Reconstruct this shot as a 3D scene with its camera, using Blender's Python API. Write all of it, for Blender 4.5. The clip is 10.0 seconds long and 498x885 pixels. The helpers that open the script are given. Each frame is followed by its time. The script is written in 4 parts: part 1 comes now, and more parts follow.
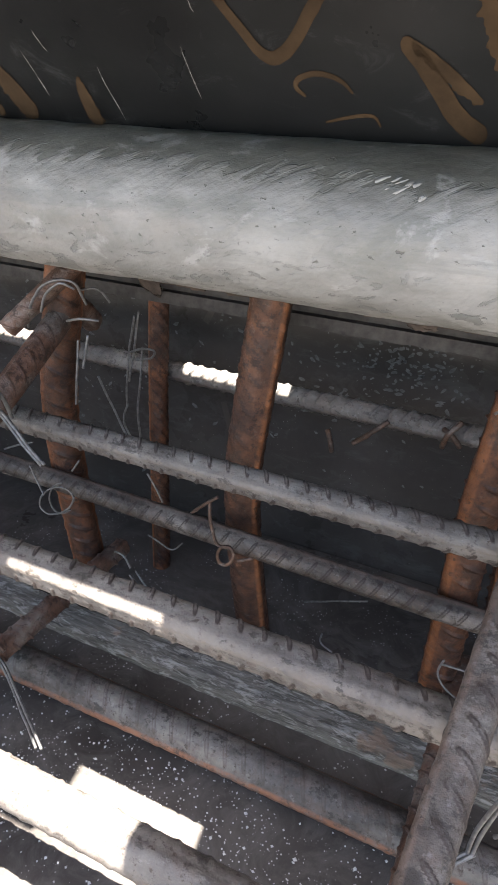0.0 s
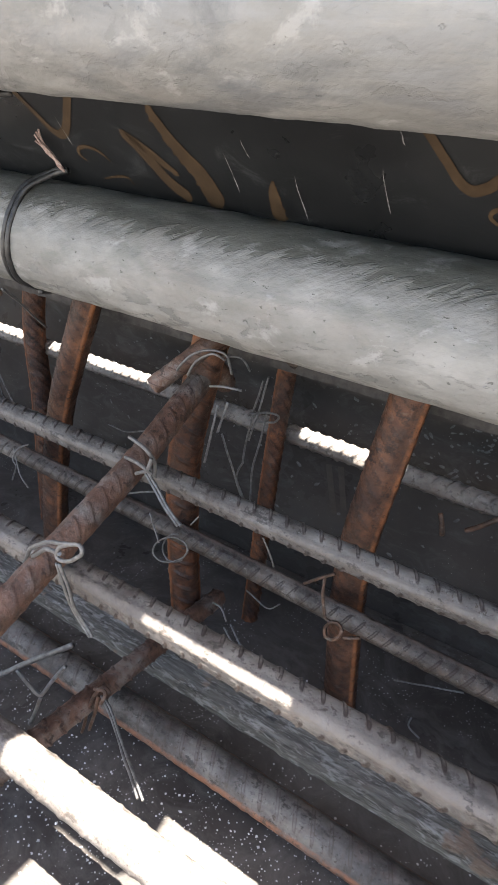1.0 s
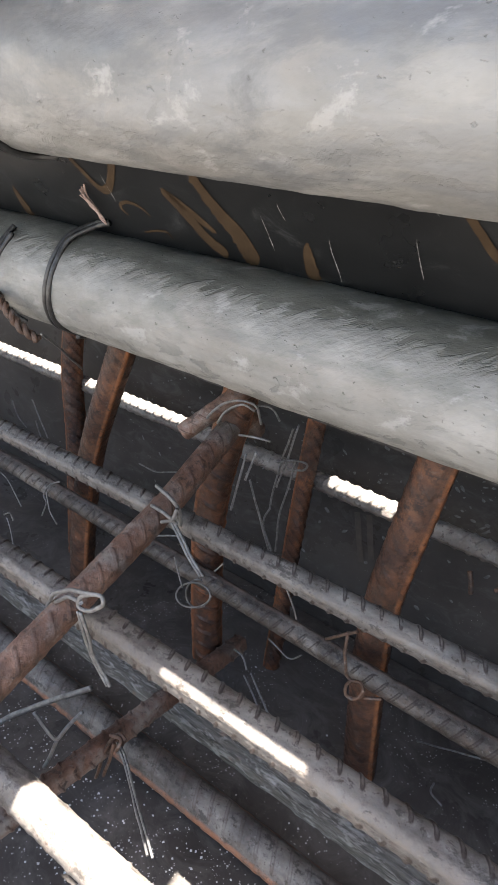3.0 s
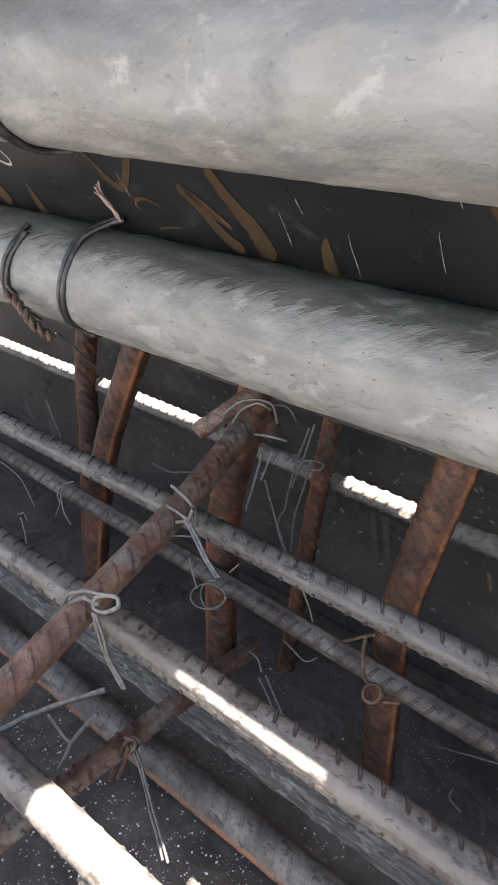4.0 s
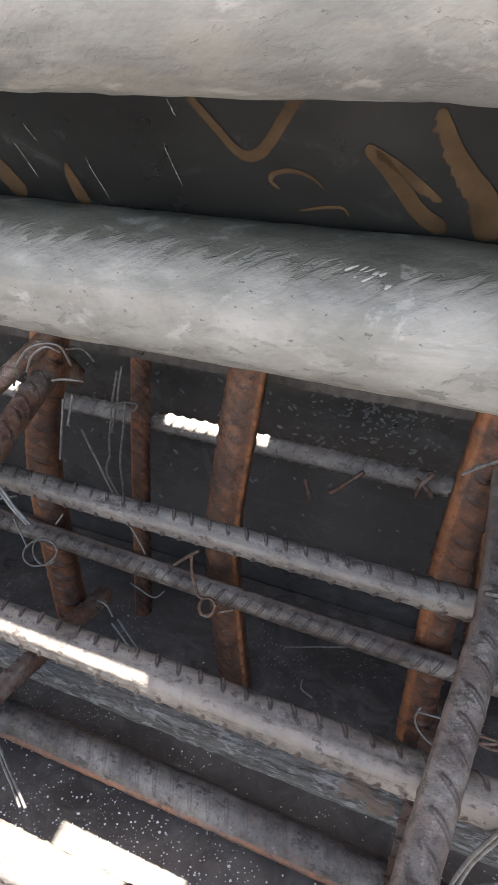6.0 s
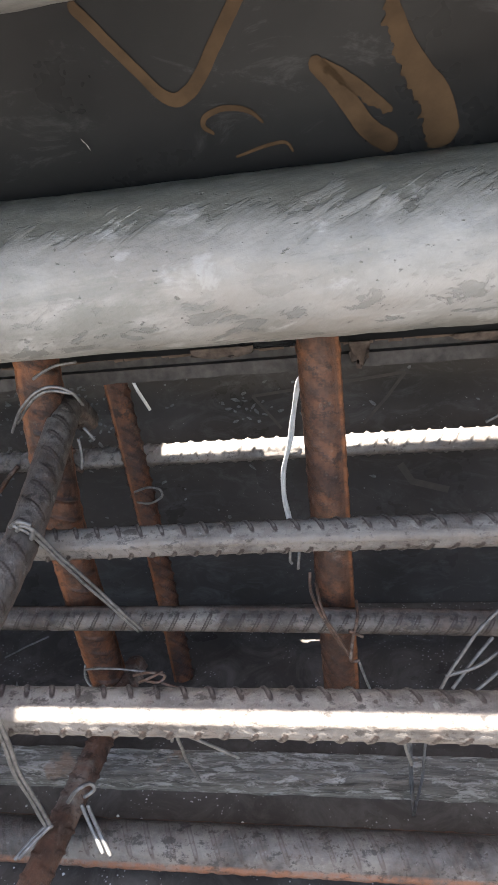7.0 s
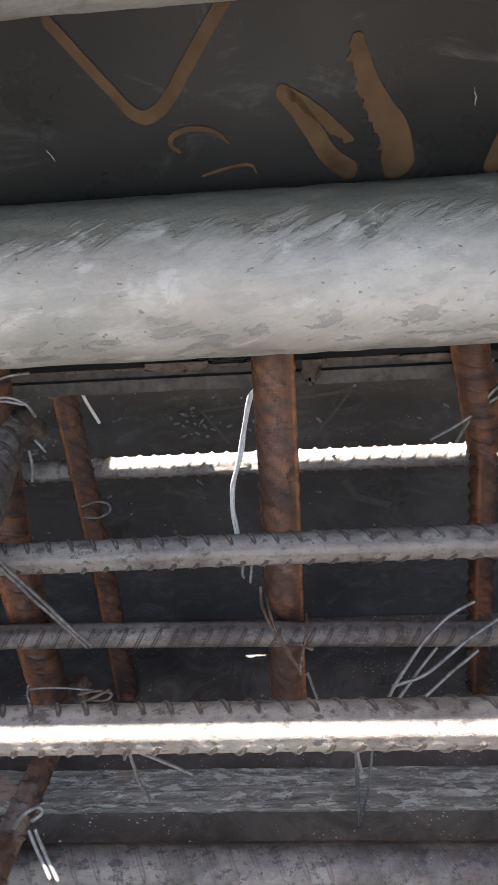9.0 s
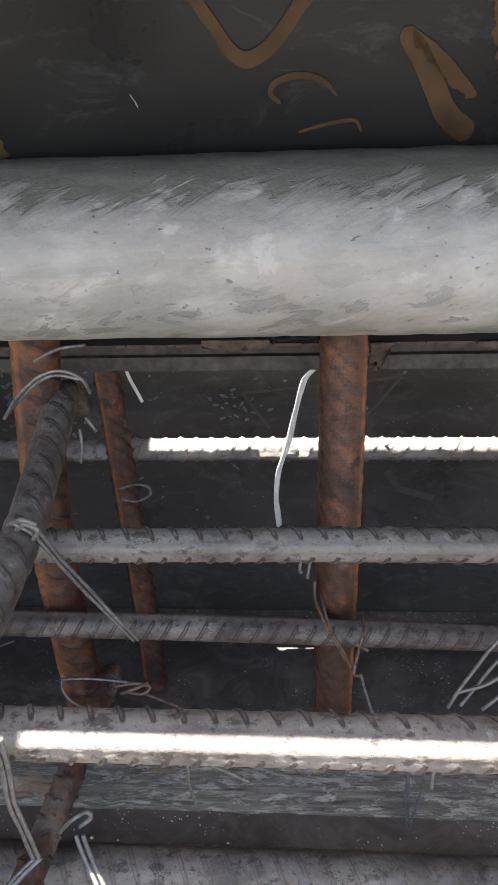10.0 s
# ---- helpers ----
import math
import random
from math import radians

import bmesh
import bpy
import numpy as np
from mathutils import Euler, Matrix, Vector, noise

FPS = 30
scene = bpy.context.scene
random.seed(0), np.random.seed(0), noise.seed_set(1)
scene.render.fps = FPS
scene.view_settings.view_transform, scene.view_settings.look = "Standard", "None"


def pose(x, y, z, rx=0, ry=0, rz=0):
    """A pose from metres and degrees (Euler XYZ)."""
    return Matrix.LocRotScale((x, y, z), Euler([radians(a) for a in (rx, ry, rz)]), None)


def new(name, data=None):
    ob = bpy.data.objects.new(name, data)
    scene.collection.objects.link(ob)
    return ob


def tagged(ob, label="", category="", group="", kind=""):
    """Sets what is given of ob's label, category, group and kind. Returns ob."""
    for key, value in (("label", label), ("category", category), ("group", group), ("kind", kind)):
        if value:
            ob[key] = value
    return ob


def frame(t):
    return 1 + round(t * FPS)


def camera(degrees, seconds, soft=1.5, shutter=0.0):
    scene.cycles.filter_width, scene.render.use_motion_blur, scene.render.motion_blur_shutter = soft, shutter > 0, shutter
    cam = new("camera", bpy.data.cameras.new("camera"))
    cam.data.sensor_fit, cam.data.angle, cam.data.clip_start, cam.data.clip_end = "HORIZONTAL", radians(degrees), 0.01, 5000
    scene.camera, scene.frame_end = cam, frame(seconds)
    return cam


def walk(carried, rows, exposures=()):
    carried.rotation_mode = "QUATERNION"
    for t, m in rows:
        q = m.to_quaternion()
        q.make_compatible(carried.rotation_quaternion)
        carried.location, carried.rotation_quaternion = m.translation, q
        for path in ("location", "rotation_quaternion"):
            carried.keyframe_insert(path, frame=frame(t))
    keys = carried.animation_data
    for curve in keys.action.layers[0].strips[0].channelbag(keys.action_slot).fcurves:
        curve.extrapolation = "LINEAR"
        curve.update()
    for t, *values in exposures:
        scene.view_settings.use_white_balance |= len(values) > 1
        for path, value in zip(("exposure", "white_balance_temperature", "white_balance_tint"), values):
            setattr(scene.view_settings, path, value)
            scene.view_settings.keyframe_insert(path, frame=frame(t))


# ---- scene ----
cam = camera(42.74, 10.0, soft=1.15)
PATH = [
    (0, 0.3970, 0.4447, 0.3932, 63.30, -2.87, 24.62),
    (0.5, 0.3796, 0.4413, 0.4031, 64.05, -4.47, 26.38),
    (1, 0.3695, 0.4308, 0.4112, 65.45, -6.75, 32.59),
    (1.5, 0.3586, 0.4211, 0.4219, 66.51, -8.74, 34.57),
    (2, 0.3588, 0.4287, 0.4204, 67.01, -8.26, 36.76),
    (2.5, 0.3695, 0.4333, 0.4200, 67.72, -7.59, 36.00),
    (4, 0.3650, 0.4358, 0.4173, 67.68, -7.27, 37.12),
    (4.5, 0.3730, 0.4387, 0.4160, 67.48, -6.27, 37.76),
    (5, 0.3783, 0.4351, 0.4166, 67.71, -4.49, 33.45),
    (5.5, 0.3779, 0.4329, 0.4140, 66.64, -4.42, 27.31),
    (6, 0.3978, 0.4408, 0.4081, 65.95, -3.24, 22.78),
    (6.2, 0.4207, 0.4491, 0.4035, 65.53, -2.05, 19.84),
    (7.3, 0.5541, 0.4377, 0.3802, 71.01, 8.71, 4.06),
    (7.5, 0.5644, 0.4234, 0.3823, 72.24, 8.87, 2.44),
    (8, 0.5586, 0.4143, 0.3889, 73.27, 5.02, 0.62),
    (8.5, 0.5336, 0.4367, 0.3862, 70.91, 2.56, 1.65),
    (9, 0.5173, 0.4415, 0.3837, 70.15, 3.52, 2.44),
    (9.5, 0.4853, 0.4578, 0.3815, 67.93, -1.49, 2.27),
    (10, 0.4931, 0.4565, 0.3801, 68.59, 1.49, 3.22),
]
walk(cam, [(t, pose(x, y, z, rx, ry, rz)) for t, x, y, z, rx, ry, rz in PATH], [(0, 3.78, 6600, 10), (2, 3.80, 6600, 10), (4.2, 3.74, 6600, 10), (6, 3.82, 6600, 10), (7.5, 3.80, 6500, 10), (8.2, 3.78, 6500, 10), (8.8, 3.72, 6500, 10), (9.5, 3.61, 6500, 10), (10, 3.62, 6500, 10)])

# ---------------- world, sun, exposure ----------------
world = bpy.data.worlds.new("world")
scene.world = world
world.use_nodes = True
wn = world.node_tree.nodes
sky = wn.new("ShaderNodeTexSky")
sky.sky_type = "NISHITA"
sky.sun_disc = False
SUN_WAY = Vector((0.05, 0.160, -1.0)).normalized()
sky.sun_elevation = math.asin(-SUN_WAY.z)
sky.sun_rotation = math.atan2(-SUN_WAY.x, -SUN_WAY.y)
sky.air_density, sky.dust_density = 1.0, 3.0
world.node_tree.links.new(sky.outputs[0], wn["Background"].inputs[0])
wn["Background"].inputs[1].default_value = 0.058
sun = new("sun", bpy.data.lights.new("sun", "SUN"))
sun.data.energy, sun.data.angle, sun.data.color = 5.0, radians(0.53), (1.0, 0.96, 0.9)
sun.rotation_mode = "QUATERNION"
sun.rotation_quaternion = SUN_WAY.to_track_quat("-Z", "Y")


# ---------------- materials ----------------
def mat(name):
    m = bpy.data.materials.new(name)
    m.use_nodes = True
    return m, m.node_tree.nodes, m.node_tree.links, m.node_tree.nodes["Principled BSDF"]


def tex(nodes, links, scale, detail=6, rough=0.6, stretch=(1, 1, 1), kind="noise", distort=0.0):
    co = nodes.new("ShaderNodeTexCoord")
    mp = nodes.new("ShaderNodeMapping")
    mp.inputs["Scale"].default_value = stretch
    links.new(co.outputs["Object"], mp.inputs[0])
    if kind == "noise":
        n = nodes.new("ShaderNodeTexNoise")
        n.inputs["Detail"].default_value, n.inputs["Roughness"].default_value = detail, rough
        n.inputs["Distortion"].default_value = distort
        out = n.outputs["Fac"]
    else:
        n = nodes.new("ShaderNodeTexVoronoi")
        out = n.outputs["Distance"]
    n.inputs["Scale"].default_value = scale
    links.new(mp.outputs[0], n.inputs["Vector"])
    return out


def ramp(nodes, links, source, *stops):
    r = nodes.new("ShaderNodeValToRGB")
    e = r.color_ramp.elements
    while len(e) < len(stops):
        e.new(0.5)
    for el, (p, c) in zip(e, stops):
        el.position = p
        el.color = (*c, 1) if isinstance(c, tuple) else (c, c, c, 1)
    links.new(source, r.inputs[0])
    return r.outputs[0]


def mix(nodes, links, fac, a, b):
    m = nodes.new("ShaderNodeMix")
    m.data_type = "RGBA"
    links.new(fac, m.inputs[0])
    for sock, v in ((m.inputs[6], a), (m.inputs[7], b)):
        if isinstance(v, tuple):
            sock.default_value = (*v, 1)
        else:
            links.new(v, sock)
    return m.outputs[2]


def relief(nodes, links, bsdf, height, strength, distance):
    b = nodes.new("ShaderNodeBump")
    b.inputs["Strength"].default_value, b.inputs["Distance"].default_value = strength, distance
    links.new(height, b.inputs["Height"])
    links.new(b.outputs[0], bsdf.inputs["Normal"])


def math_node(nodes, links, op, a, b):
    m = nodes.new("ShaderNodeMath")
    m.operation = op
    for sock, v in zip(m.inputs, (a, b)):
        if isinstance(v, (int, float)):
            sock.default_value = v
        else:
            links.new(v, sock)
    return m.outputs[0]


def galvanised_with_cement(name, clean):
    """Zinc skin under dried slurry; clean 0 is caked in slanting swipes, 1 is only hazed."""
    m, n, l, b = mat(name)
    co = n.new("ShaderNodeTexCoord")
    sep = n.new("ShaderNodeSeparateXYZ")
    l.new(co.outputs["Object"], sep.inputs[0])
    # unrolled skin: x along the tube, girth round it, upwards on the open side
    around = math_node(n, l, "ARCTAN2", sep.outputs["Z"], math_node(n, l, "MULTIPLY", sep.outputs["Y"], -1.0))
    girth = math_node(n, l, "MULTIPLY", around, 0.0242)
    skin = n.new("ShaderNodeCombineXYZ")
    l.new(sep.outputs["X"], skin.inputs[0])
    l.new(girth, skin.inputs[1])

    def patchy(scale, detail, rough, stretch=(1, 1, 1), lean=0.0, distort=0.0, shift=0.0):
        first = n.new("ShaderNodeMapping")
        first.inputs["Rotation"].default_value = (0, 0, radians(lean))
        first.inputs["Location"].default_value = (shift, shift * 0.7, 0)
        l.new(skin.outputs[0], first.inputs[0])
        second = n.new("ShaderNodeMapping")
        second.inputs["Scale"].default_value = stretch
        l.new(first.outputs[0], second.inputs[0])
        t = n.new("ShaderNodeTexNoise")
        t.inputs["Scale"].default_value, t.inputs["Detail"].default_value = scale, detail
        t.inputs["Roughness"].default_value, t.inputs["Distortion"].default_value = rough, distort
        l.new(second.outputs[0], t.inputs["Vector"])
        return t.outputs["Fac"]

    def times(x, y):
        return math_node(n, l, "MULTIPLY", x, y)

    def plus(x, y):
        return math_node(n, l, "ADD", x, y)

    zinc = ramp(n, l, patchy(60, 8, 0.68, (0.35, 1, 1)), (0.30, (0.062, 0.061, 0.053)), (0.5, (0.096, 0.095, 0.083)), (0.70, (0.148, 0.146, 0.130)))
    slurry = ramp(n, l, patchy(48, 9, 0.62, (0.55, 1, 1), shift=3.0), (0.34, (0.130, 0.126, 0.117)), (0.5, (0.178, 0.173, 0.162)), (0.66, (0.240, 0.233, 0.220)))
    swipe = patchy(240, 5, 0.58, (0.24, 1, 1), -36, 0.4)
    lumps = patchy(42, 5, 0.6, (0.7, 1, 1), -20, 0.5, 7.0)
    shoulder = ramp(n, l, times(plus(around, 1.0), 0.5), (0.42, 0.12), (0.66, 1.0), (0.86, 1.0), (0.98, 0.3))
    belly = ramp(n, l, times(plus(around, 1.0), 0.5), (0.16, 1.0), (0.40, 0.25), (0.8, 0.1))
    if clean:
        # bluish lengthwise streaks in the zinc colour stand in for reflected sky
        zinc = ramp(n, l, patchy(45, 9, 0.66, (0.22, 1, 1), distort=0.3), (0.32, (0.080, 0.082, 0.086)), (0.48, (0.126, 0.128, 0.132)), (0.68, (0.195, 0.197, 0.200)))
        amount = plus(plus(times(patchy(120, 8, 0.68, (0.3, 1, 1), -6, 0.5, 2.5), 0.7), times(lumps, 0.6)), times(around, -0.12))
        cover = ramp(n, l, amount, (0.52, 0.0), (0.66, 0.3), (0.76, 0.8))
    else:
        amount = plus(plus(times(swipe, 0.9), times(lumps, 0.55)), times(around, -0.72))
        cover = ramp(n, l, amount, (0.19, 0.0), (0.25, 0.55), (0.38, 0.85), (0.55, 1.0))
    # a second, thicker coat in slanting flakes on the shoulder, chips on the belly, stains and pits
    flake_shape = plus(patchy(300, 4, 0.55, (0.26, 1, 1), -38, 0.5, 1.3), times(patchy(30, 3, 0.5, shift=5.0), 1.0))
    flakes = times(times(ramp(n, l, flake_shape, (1.035, 0.0), (1.08, 1.0)), shoulder), 1.0 - 0.8 * clean)
    chips = times(ramp(n, l, patchy(130, 7, 0.66, (0.45, 1, 1), -12, 0.4, 2.2), (0.415, 0.85), (0.44, 0.0)), belly)
    warm = ramp(n, l, patchy(22, 5, 0.6, (0.5, 1, 1), shift=4.0), (0.52, 0.0), (0.68, 0.5))
    rusty = ramp(n, l, patchy(30, 7, 0.72, shift=8.0), (0.70, 0.0), (0.76, 0.5))
    pits = ramp(n, l, patchy(420, 4, 0.6, (0.6, 1, 1)), (0.30, 0.7), (0.34, 0.0))
    streak = ramp(n, l, patchy(90, 8, 0.7, (0.10, 1, 1), -2, shift=6.0), (0.36, 0.45), (0.46, 0.0))
    slurry = mix(n, l, warm, slurry, (0.205, 0.182, 0.163))
    slurry = mix(n, l, streak, slurry, (0.112, 0.113, 0.109))
    col = mix(n, l, times(cover, 1.0), zinc, slurry)
    bruise = ramp(n, l, patchy(34, 9, 0.68, (0.45, 1, 1), -4, 0.5, 9.0), (0.40 + 0.04 * clean, 0.65 + 0.15 * clean), (0.50 + 0.03 * clean, 0.0))
    col = mix(n, l, bruise, col, (0.098, 0.100, 0.103) if clean else (0.118, 0.118, 0.106))
    dabs = ramp(n, l, patchy(75, 8, 0.66, (0.6, 1, 1), -10, 0.4, 11.0), (0.58, 0.0), (0.64, 0.55))
    col = mix(n, l, dabs, col, (0.285, 0.280, 0.270))
    col = mix(n, l, times(chips, 0.9 - 0.5 * clean), col, (0.105, 0.105, 0.099))
    col = mix(n, l, times(flakes, 0.75), col, (0.285, 0.281, 0.271))
    col = mix(n, l, rusty, col, (0.23, 0.165, 0.11))
    col = mix(n, l, times(pits, 0.9 - 0.5 * clean), col, (0.07, 0.066, 0.06))
    l.new(col, b.inputs["Base Color"])
    l.new(ramp(n, l, cover, (0.0, 0.12), (1.0, 0.0)), b.inputs["Metallic"])
    l.new(plus(ramp(n, l, cover, (0.0, 0.36), (1.0, 0.46)), times(ramp(n, l, patchy(80, 6, 0.7), (0.4, 0.0), (0.6, 0.2)), 1.0)), b.inputs["Roughness"])
    h = plus(times(cover, 0.30 * (1 - 0.75 * clean)), times(flakes, 0.30))
    h = plus(h, times(patchy(110, 6, 0.58, (0.6, 1, 1), -25), 0.8))
    h = plus(h, times(chips, -0.16 * (1 - 0.6 * clean)))
    h = plus(h, times(pits, -0.22))
    relief(n, l, b, h, 0.85 - 0.3 * clean, 0.0016)
    return m


def black_film(name, specks=0.0, dusty=0.0, lift=1.0, tint=(1.0, 0.88, 0.79), gloss=0.5, haze=(0.165, 0.152, 0.138)):
    m, n, l, b = mat(name)
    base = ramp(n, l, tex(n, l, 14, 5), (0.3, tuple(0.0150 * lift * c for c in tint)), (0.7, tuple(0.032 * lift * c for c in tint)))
    smear = ramp(n, l, tex(n, l, 38, 9, 0.75, (1, 1, 2.2), distort=1.0), (0.57 - 0.12 * dusty, 0.0), (0.78, 0.30 + 0.35 * dusty))
    col = mix(n, l, smear, base, haze)
    if specks:
        dots = ramp(n, l, tex(n, l, 420, kind="voronoi"), (0.10 * specks, 1.0), (0.16 * specks, 0.0))
        where = ramp(n, l, tex(n, l, 28, 4), (0.48, 0.0), (0.62, 1.0))
        col = mix(n, l, math_node(n, l, "MULTIPLY", dots, where), col, (0.5, 0.49, 0.47))
    l.new(col, b.inputs["Base Color"])
    l.new(ramp(n, l, tex(n, l, 22, 5), (0.3, 0.22), (0.75, 0.48)), b.inputs["Roughness"])
    b.inputs["Specular IOR Level"].default_value = gloss
    relief(n, l, b, tex(n, l, 180, 4), 0.12, 0.0006)
    return m


def rust(name, dark, mid, bright, dust=0.0, scale=1.0, rib_dark=0.62, tick=None, strip=None, strip_amount=0.6):
    """Rusted steel; tick colours the cross ribs, strip the ribs along the bar."""
    m, n, l, b = mat(name)
    c = ramp(n, l, tex(n, l, 90 * scale, 7, 0.65), (0.3, dark), (0.52, mid), (0.74, bright))
    if dust:
        d = ramp(n, l, tex(n, l, 55 * scale, 7, 0.7, (0.5, 1, 1)), (0.62 - 0.3 * dust, 0.0), (0.74 - 0.2 * dust, 0.85))
        c = mix(n, l, d, c, (0.180, 0.162, 0.143))
    patch = ramp(n, l, tex(n, l, 34 * scale, 6, 0.7), (0.36, 0.7), (0.56, 0.0))
    c = mix(n, l, patch, c, tuple(0.7 * v for v in dark))
    pits = ramp(n, l, tex(n, l, 420, 5, 0.7), (0.36, 1.0), (0.42, 0.0))
    c = mix(n, l, math_node(n, l, "MULTIPLY", pits, 0.75), c, (0.03, 0.018, 0.012))
    blush = ramp(n, l, tex(n, l, 130, 8, 0.72), (0.50, 0.0), (0.62, 0.55 if dust < 0.38 else 0.28))
    c = mix(n, l, blush, c, tuple(0.6 * v + 0.4 * w for v, w in zip(mid, (0.16, 0.07, 0.035))))
    scabs = ramp(n, l, tex(n, l, 170, 9, 0.74, (0.7, 1, 1)), (0.40, 0.8), (0.455, 0.0))
    c = mix(n, l, scabs, c, tuple(0.55 * v for v in dark))
    grey_flecks = ramp(n, l, tex(n, l, 300, 6, 0.7), (0.60, 0.0), (0.66, 0.35 * min(1.0, dust + 0.25)))
    c = mix(n, l, grey_flecks, c, (0.26, 0.25, 0.235))
    long_rib = n.new("ShaderNodeAttribute")
    long_rib.attribute_name = "lug"
    if strip:
        spotty = ramp(n, l, tex(n, l, 170, 6, 0.7), (0.38, 0.25), (0.56, 1.0))
        amount = math_node(n, l, "MULTIPLY", math_node(n, l, "MULTIPLY", ramp(n, l, long_rib.outputs["Fac"], (0.15, 0.0), (0.7, 1.0)), spotty), strip_amount)
        c = mix(n, l, amount, c, strip)
        holes = ramp(n, l, tex(n, l, 210, 6, 0.72, (0.6, 1, 1)), (0.38, 0.75), (0.43, 0.0))
        c = mix(n, l, math_node(n, l, "MULTIPLY", holes, long_rib.outputs["Fac"]), c, tuple(0.5 * v for v in dark))
    # darker, broken colour on and beside the cross ribs
    at = n.new("ShaderNodeAttribute")
    at.attribute_name = "rib"
    foot = ramp(n, l, at.outputs["Fac"], (0.03, 0.0), (0.25, 1.0), (0.6, 0.8), (0.95, 0.25))
    foot = math_node(n, l, "MULTIPLY", foot, ramp(n, l, tex(n, l, 240, 4, 0.6), (0.33, 0.0), (0.43, rib_dark)))
    c = mix(n, l, foot, c, tick or tuple(0.45 * v for v in dark))
    l.new(c, b.inputs["Base Color"])
    l.new(ramp(n, l, tex(n, l, 120, 5), (0.35, 0.46), (0.65, 0.72)), b.inputs["Roughness"])
    b.inputs["Metallic"].default_value = 0.12
    relief(n, l, b, tex(n, l, 380, 7, 0.7), 0.8, 0.0008)
    return m


def plain(name, a, c, rough, metal=0.0, scale=120):
    m, n, l, b = mat(name)
    l.new(ramp(n, l, tex(n, l, scale, 5), (0.3, a), (0.7, c)), b.inputs["Base Color"])
    b.inputs["Roughness"].default_value, b.inputs["Metallic"].default_value = rough, metal
    relief(n, l, b, tex(n, l, scale * 3, 4), 0.2, 0.0005)
    return m


def worn_wood():
    m, n, l, b = mat("weathered grey timber with cement")
    grain = tex(n, l, 420, 10, 0.74, (0.10, 1.0, 1.0))
    c = ramp(n, l, grain, (0.34, (0.070, 0.063, 0.053)), (0.5, (0.165, 0.152, 0.130)), (0.66, (0.285, 0.265, 0.228)))
    crust = tex(n, l, 280, 10, 0.76, (0.30, 1.0, 1.0), distort=0.4)
    pale = ramp(n, l, crust, (0.51, 0.0), (0.56, 0.6), (0.67, 0.9))
    c = mix(n, l, pale, c, (0.52, 0.49, 0.44))
    bare = ramp(n, l, tex(n, l, 120, 9, 0.72, (0.30, 1, 1), distort=0.4), (0.34, 0.8), (0.38, 0.0))
    c = mix(n, l, bare, c, (0.035, 0.035, 0.037))
    spots = ramp(n, l, tex(n, l, 40, 5), (0.63, 0.0), (0.68, 0.6))
    c = mix(n, l, spots, c, (0.34, 0.23, 0.16))
    l.new(c, b.inputs["Base Color"])
    b.inputs["Roughness"].default_value = 0.85
    b.inputs["Specular IOR Level"].default_value = 0.2
    h = math_node(n, l, "ADD", math_node(n, l, "MULTIPLY", grain, 0.6), math_node(n, l, "MULTIPLY", pale, 0.35))
    relief(n, l, b, h, 0.9, 0.0018)
    return m


M_TUBE = galvanised_with_cement("galvanised tube caked with cement", 0.0)
M_TUBE_CLEAN = galvanised_with_cement("galvanised tube hazed with cement", 1.0)
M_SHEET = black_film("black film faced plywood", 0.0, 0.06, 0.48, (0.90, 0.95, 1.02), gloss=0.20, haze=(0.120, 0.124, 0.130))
M_FLOOR = black_film("black film faced plywood with cement specks", 1.2, 1.0, 2.6, (1.0, 0.87, 0.78), gloss=0.12)
M_WALL = black_film("black film faced plywood with slurry smears", 0.45, 0.55, 1.75, (1.0, 0.88, 0.80), gloss=0.12, haze=(0.118, 0.116, 0.114))
M_RUST = rust("orange rusted steel", (0.020, 0.009, 0.006), (0.078, 0.027, 0.011), (0.22, 0.074, 0.022), rib_dark=0.5, strip=(0.20, 0.070, 0.022), strip_amount=0.7)
M_RUST_FACE = rust("brown rusted steel with orange edges", (0.026, 0.012, 0.007), (0.080, 0.032, 0.016), (0.19, 0.074, 0.030), 0.08, rib_dark=0.5, strip=(0.25, 0.090, 0.030), strip_amount=0.75)
M_RUST_BROWN = rust("brown rusted steel", (0.038, 0.019, 0.012), (0.110, 0.054, 0.034), (0.18, 0.105, 0.072), 0.45, rib_dark=0.7, tick=(0.045, 0.022, 0.015))
M_GREY = rust("grey dusty rebar steel", (0.045, 0.035, 0.029), (0.112, 0.100, 0.090), (0.168, 0.155, 0.141), 0.85, rib_dark=1.0, tick=(0.022, 0.012, 0.009), strip=(0.145, 0.121, 0.102), strip_amount=0.75)
M_DULL = rust("dull brown grey rebar steel", (0.030, 0.023, 0.019), (0.070, 0.058, 0.050), (0.108, 0.096, 0.086), 0.4, rib_dark=0.95, tick=(0.020, 0.011, 0.008), strip=(0.12, 0.075, 0.055), strip_amount=0.5)
# lit copy of the dusty steel: darks raised, rib marks faint, so sun burns it white
M_BACK = rust("dusty rebar steel paled for sunlit bars", (0.075, 0.062, 0.053), (0.112, 0.098, 0.088), (0.150, 0.138, 0.127), 0.8, rib_dark=0.12)
M_RUST_EDGED = rust("grey brown steel with a rusty lower edge", (0.040, 0.033, 0.029), (0.090, 0.081, 0.074), (0.135, 0.126, 0.117), 0.6, rib_dark=0.55, tick=(0.050, 0.034, 0.028), strip=(0.21, 0.092, 0.050), strip_amount=0.95)
M_WIRE = plain("annealed tie wire", (0.070, 0.066, 0.063), (0.19, 0.183, 0.176), 0.5, 0.45, 400)
M_WIRE_RUST = rust("rusted tie wire", (0.036, 0.020, 0.013), (0.085, 0.045, 0.028), (0.14, 0.085, 0.06), 0.3, 3)
